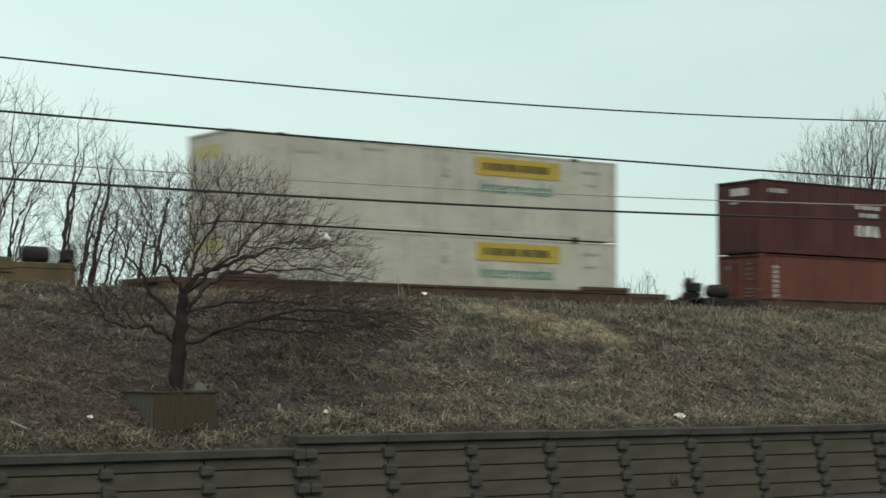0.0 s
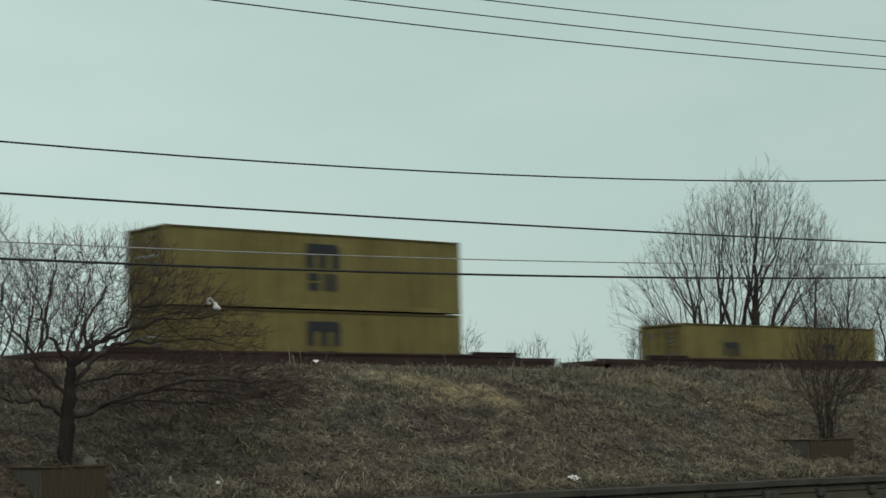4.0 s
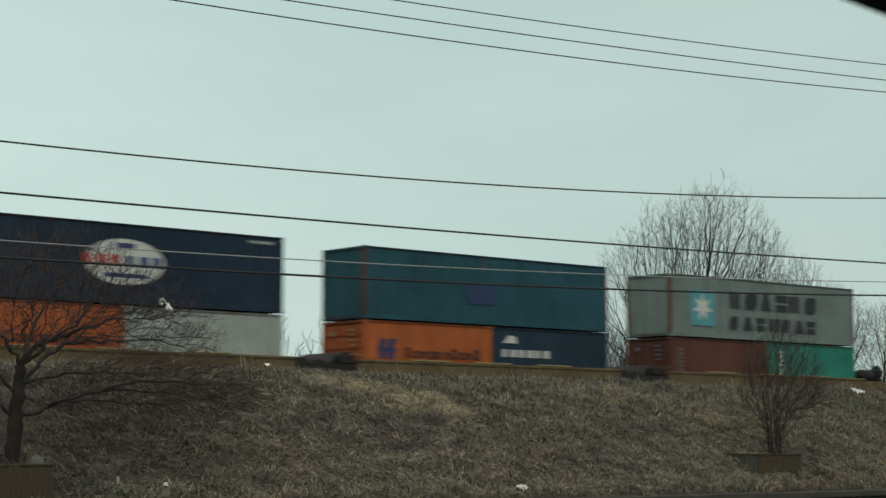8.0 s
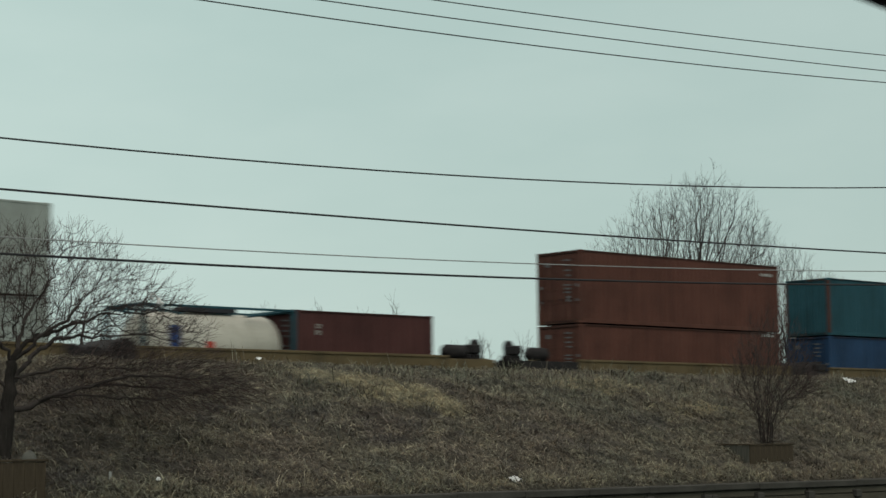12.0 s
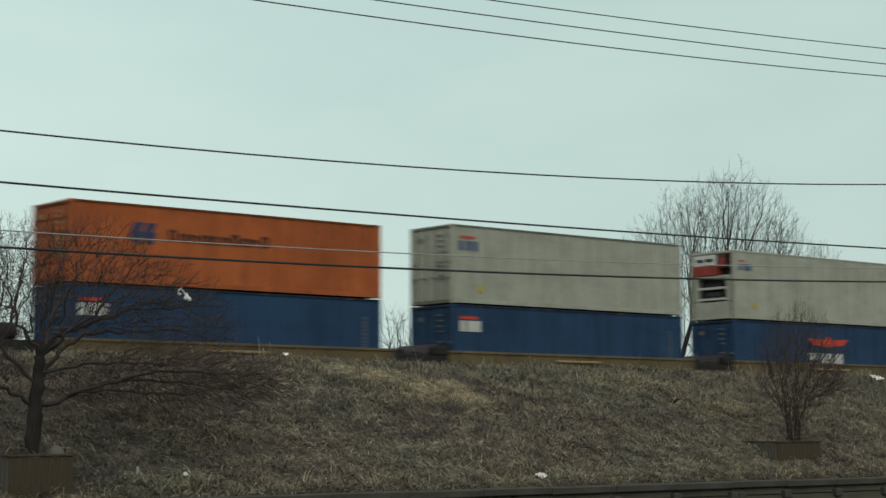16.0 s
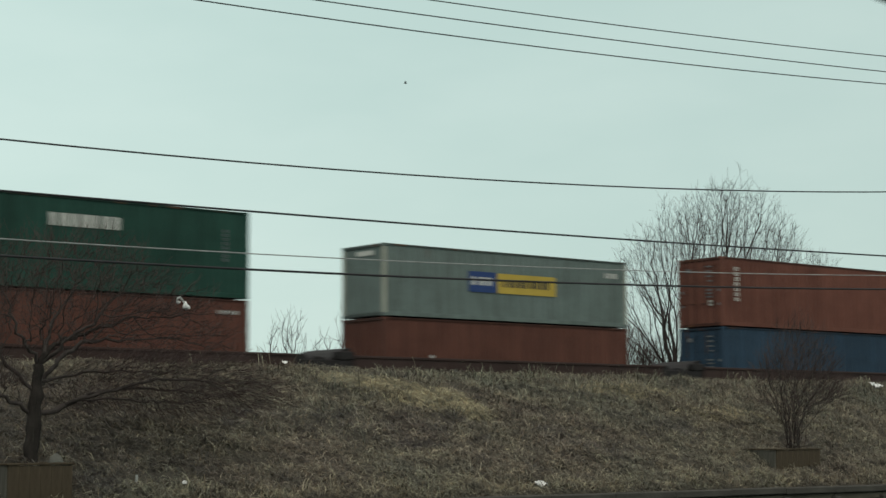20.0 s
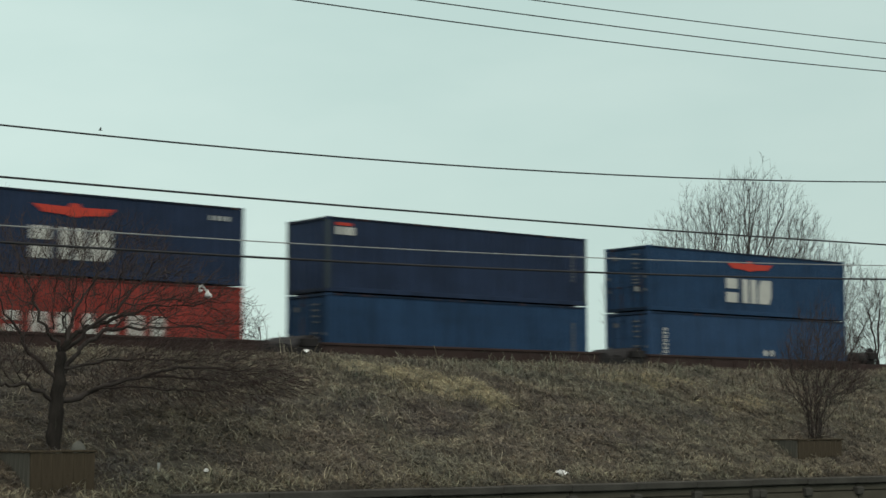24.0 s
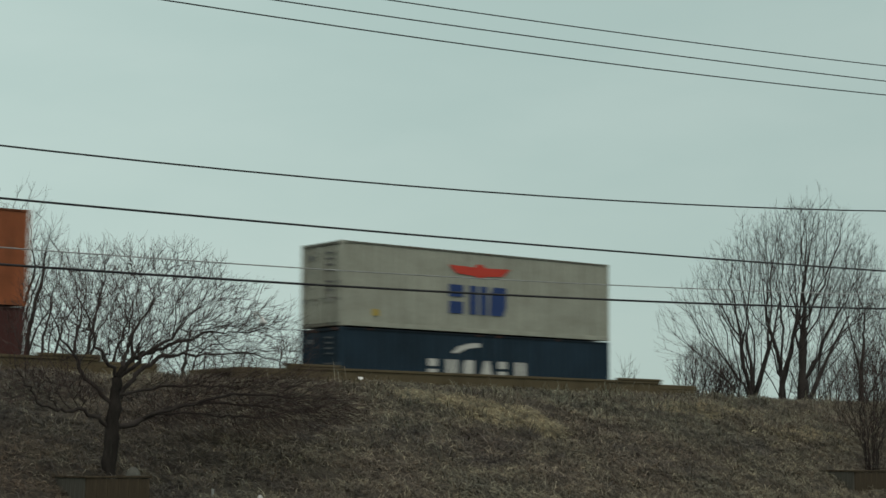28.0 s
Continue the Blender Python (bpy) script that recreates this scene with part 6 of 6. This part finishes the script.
pack((451.9, 467.4, 482.8, 498.3, 513.75), "yellow", trim="strip")
stack(451.9, "blue_small", "orange", HIGH, LOW)
stack(467.4, "blue_small", "cream_small", HIGH, HIGH)
stack(482.8, "blue_wing_low", "reefer_small", HIGH, HIGH)
stack(498.3, "brown_serial", "orange", LOW, HIGH)
stack(513.75, "reefer_wing_pale", "orange_big", HIGH, HIGH)

for i, u in enumerate((534.6, 552.6, 570.5, 588.36, 606.4)):
    well_car(u - 1.2, 14.8, "maroon", (i == 0, i == 4), trim="high strip" if i == 4 else "")
stack(534.6, "orange", "orange_big", HIGH, HIGH)
stack(552.6, "brown", "green_word", HIGH, HIGH)
stack(570.5, "plain_brown", "grey_badge", LOW, LOW)
stack(588.36, "dull_blue", "tan_serial", HIGH, HIGH)
stack(606.4, "orange", "plain_brown", LOW, HIGH)

pack((627.0, 642.55, 657.75, 673.35, 688.95), "maroon")
stack(627.0, "plain_brown", "star_two", HIGH, HIGH)
stack(642.55, "blue", "star_one", HIGH, HIGH)
stack(657.75, "red_word", "dusk_wing", HIGH, LOW)
stack(673.35, "blue", "dusk_small", HIGH, LOW)
stack(688.93, "steel_blue_serial", "blue_wing", HIGH, LOW)

for u, key in ((708.6, "maroon"), (730.2, "tan"), (754.4, "tan"), (777.88, "tan")):
    well_car(u - 2.05, 16.35, key, (1, 1), platform=2.7)
stack(708.6, "star_one", "slate_spots", HIGH, HIGH)
stack(730.2, "orange_spots", "dark_red", HIGH, LOW)
stack(754.4, "dark_red_mark", "orange_spots", LOW, HIGH)
stack(777.88, "navy_arc_long", "cream_wing", LOW, HIGH)


# ---- litter ----
def scrap(label, x, y, w, d, h, seed, mat=None, lift=0.05, name="litter"):
    """A crumpled sheet lying on the grass."""
    rng = random.Random(seed)
    n2, s = 6, Shape()
    z0 = bank(x, y) + lift if 36 < y < 48 else 0
    v = [((i / n2 - 0.5) * w * rng.uniform(0.7, 1.1), (j / n2 - 0.5) * d * rng.uniform(0.7, 1.1), rng.uniform(0, h) + (j / n2 - 0.5) * d * 0.4) for j in range(n2 + 1) for i in range(n2 + 1)]
    f2 = [(j * 7 + i, j * 7 + i + 1, j * 7 + i + 8, j * 7 + i + 7) for j in range(n2) for i in range(n2)]
    s.add(v, f2)
    return solid(name, s, mat or M_LITTER, label, "litter", at=(x, y, z0))


scrap("crumpled dirty white paper lying on the bank", 34.4, 36.9, 0.42, 0.25, 0.12, 1, lift=0.12)
scrap("torn white plastic sheet near the top of the bank", 59.45, 44.25, 0.55, 0.38, 0.14, 2, lift=0.12)
scrap("small white scrap near the top of the bank", 31.5, 45.0, 0.18, 0.14, 0.06, 3, lift=0.16)
scrap("small white scrap on the bank", 23.1, 37.1, 0.12, 0.1, 0.08, 4, lift=0.12)
scrap("small white scrap on the bank", 17.1, 37.3, 0.13, 0.1, 0.06, 5, lift=0.12)
solid("marker_stake", Shape().box(-0.03, 0.03, -0.015, 0.015, -0.1, 0.27, 0.006), M_POST, "short white marker stake standing in the grass", "stake", at=(21.95, 37.35, bank(21.95, 37.35)))
solid("loose_board", Shape().box(-0.2, 0.2, -0.05, 0.05, 0, 0.04, 0.008), M_POST, "pale loose board lying on the bank", "board", at=(15.3, 36.95, bank(15.3, 36.95) + 0.14)).rotation_euler = (0.3, 0.36, 0.2)
stone = Shape().lathe([(0, 0.16), (0.1, 0.18), (0.22, 0.13), (0.3, 0.03)], 9, "z")
solid("stone", stone, M_STONE, "pale stone leaning at the foot of the tree", "stone", at=(20.15, 37.9, E - 0.47), smooth=True)
rng = random.Random(7)
bag = Shape()
bag.tube([(-0.07, 0, 0.03), (-0.12, 0.01, 0.0), (-0.155, 0.01, 0.03), (-0.15, 0, 0.1), (-0.1, -0.01, 0.12), (-0.05, 0, 0.08), (0.02, 0.01, 0.0), (0.05, 0, -0.06)], [0.014, 0.022, 0.026, 0.022, 0.026, 0.022, 0.03, 0.04], 6)
bag.tube([(0.05, 0.0, 0.05), (0.055, 0.0, 0.0), (0.05, 0.01, -0.06), (0.06, 0.0, -0.1), (0.05, 0.0, -0.125)], [0.012, 0.035, 0.065, 0.075, 0.03], 7)
bag.tube([(0.08, 0, -0.08), (0.13, 0.01, -0.05), (0.155, 0, -0.07), (0.14, 0, -0.11)], [0.03, 0.022, 0.014, 0.008], 6)
bag.v = [(1.15 * x + rng.uniform(-0.014, 0.014), y + rng.uniform(-0.02, 0.02), 1.15 * z + rng.uniform(-0.014, 0.014)) for x, y, z in bag.v]
solid("plastic_bag", bag, M_LITTER, "torn white plastic bag caught in the tree's branches", "litter", at=(23.03, 37.1, E + 3.37), smooth=True)


# ---- edge of the vehicle's door frame beside the camera ----
def build_door_frame():
    ob = thing("door_frame", "dark rubber-edged window frame of the vehicle beside the camera", "vehicle part")
    a, b2 = Vector((0.6217, 0.4665, E + 0.1908)), Vector((0.6400, 0.4459, E + 0.1789))
    d = (b2 - a).normalized()
    lift = Vector((0.0, 0.0, 1.0))
    lift = (lift - d * lift.dot(d)).normalized() * 0.03
    p, q = a - d * 0.5 + lift, b2 + d * 0.32 + lift
    part("header", Shape().tube([p - Vector((0, 0, 0.0)), a + lift, b2 + lift, q], [0.03] * 4, 12).mesh("header", True), M_RUBBER, ob)
    part("pillar", Shape().tube([q, q + Vector((0.02, -0.06, -0.1)), q + Vector((0.06, -0.12, -0.5)), q + Vector((0.1, -0.14, -1.0))], [0.03, 0.035, 0.04, 0.045], 12).mesh("pillar", True), M_RUBBER, ob)
    c2 = q + Vector((0.1, -0.14, -1.0))
    part("door_panel", Shape().box(c2.x - 0.06, c2.x + 0.04, c2.y - 1.0, c2.y + 0.08, 0.0, c2.z + 0.02, 0.03).mesh("door_panel"), M_RUBBER, ob)


build_door_frame()


# ---- a bird that crosses the sky ----
bird = thing("bird", "small dark bird flying across the overcast sky", "bird", at=(123.6, 140, E + 40))
part("body", Shape().lathe([(-0.16, 0.01), (-0.1, 0.045), (0.0, 0.06), (0.1, 0.04), (0.22, 0.012)], 8, "x").mesh("body", True), M_BIRD, bird)
for side in (-1, 1):
    part("wing", Shape().prism([(-0.08, 0.0), (0.07, 0.0), (0.1, 0.14), (0.06, 0.26), (-0.02, 0.16)], side * 0.05, side * 0.07).mesh("wing"), M_BIRD, bird)
BIRD = [(0, 345, 125), (17, 147.3, 48.2), (18.5, 129.45, 42.6), (19, 123.62, 40.2), (20, 112.6, 36.0), (21, 102.2, 32.35), (21.5, 97.2, 31.0), (23.5, 80.6, 26.95), (24, 76.0, 26.3), (28, 36.0, 24.0)]


def motions():
    """The train runs past at a steady speed; the load moves with the cars."""
    walk(bird, [(t, pose(x, 140, E + z)) for t, x, z in BIRD])
    for ob, x, z in CARS + LOADS:
        walk(ob, [(t, pose(x - SPEED * t, TRACK_Y, z)) for t in (0, 14, 28)])


motions()
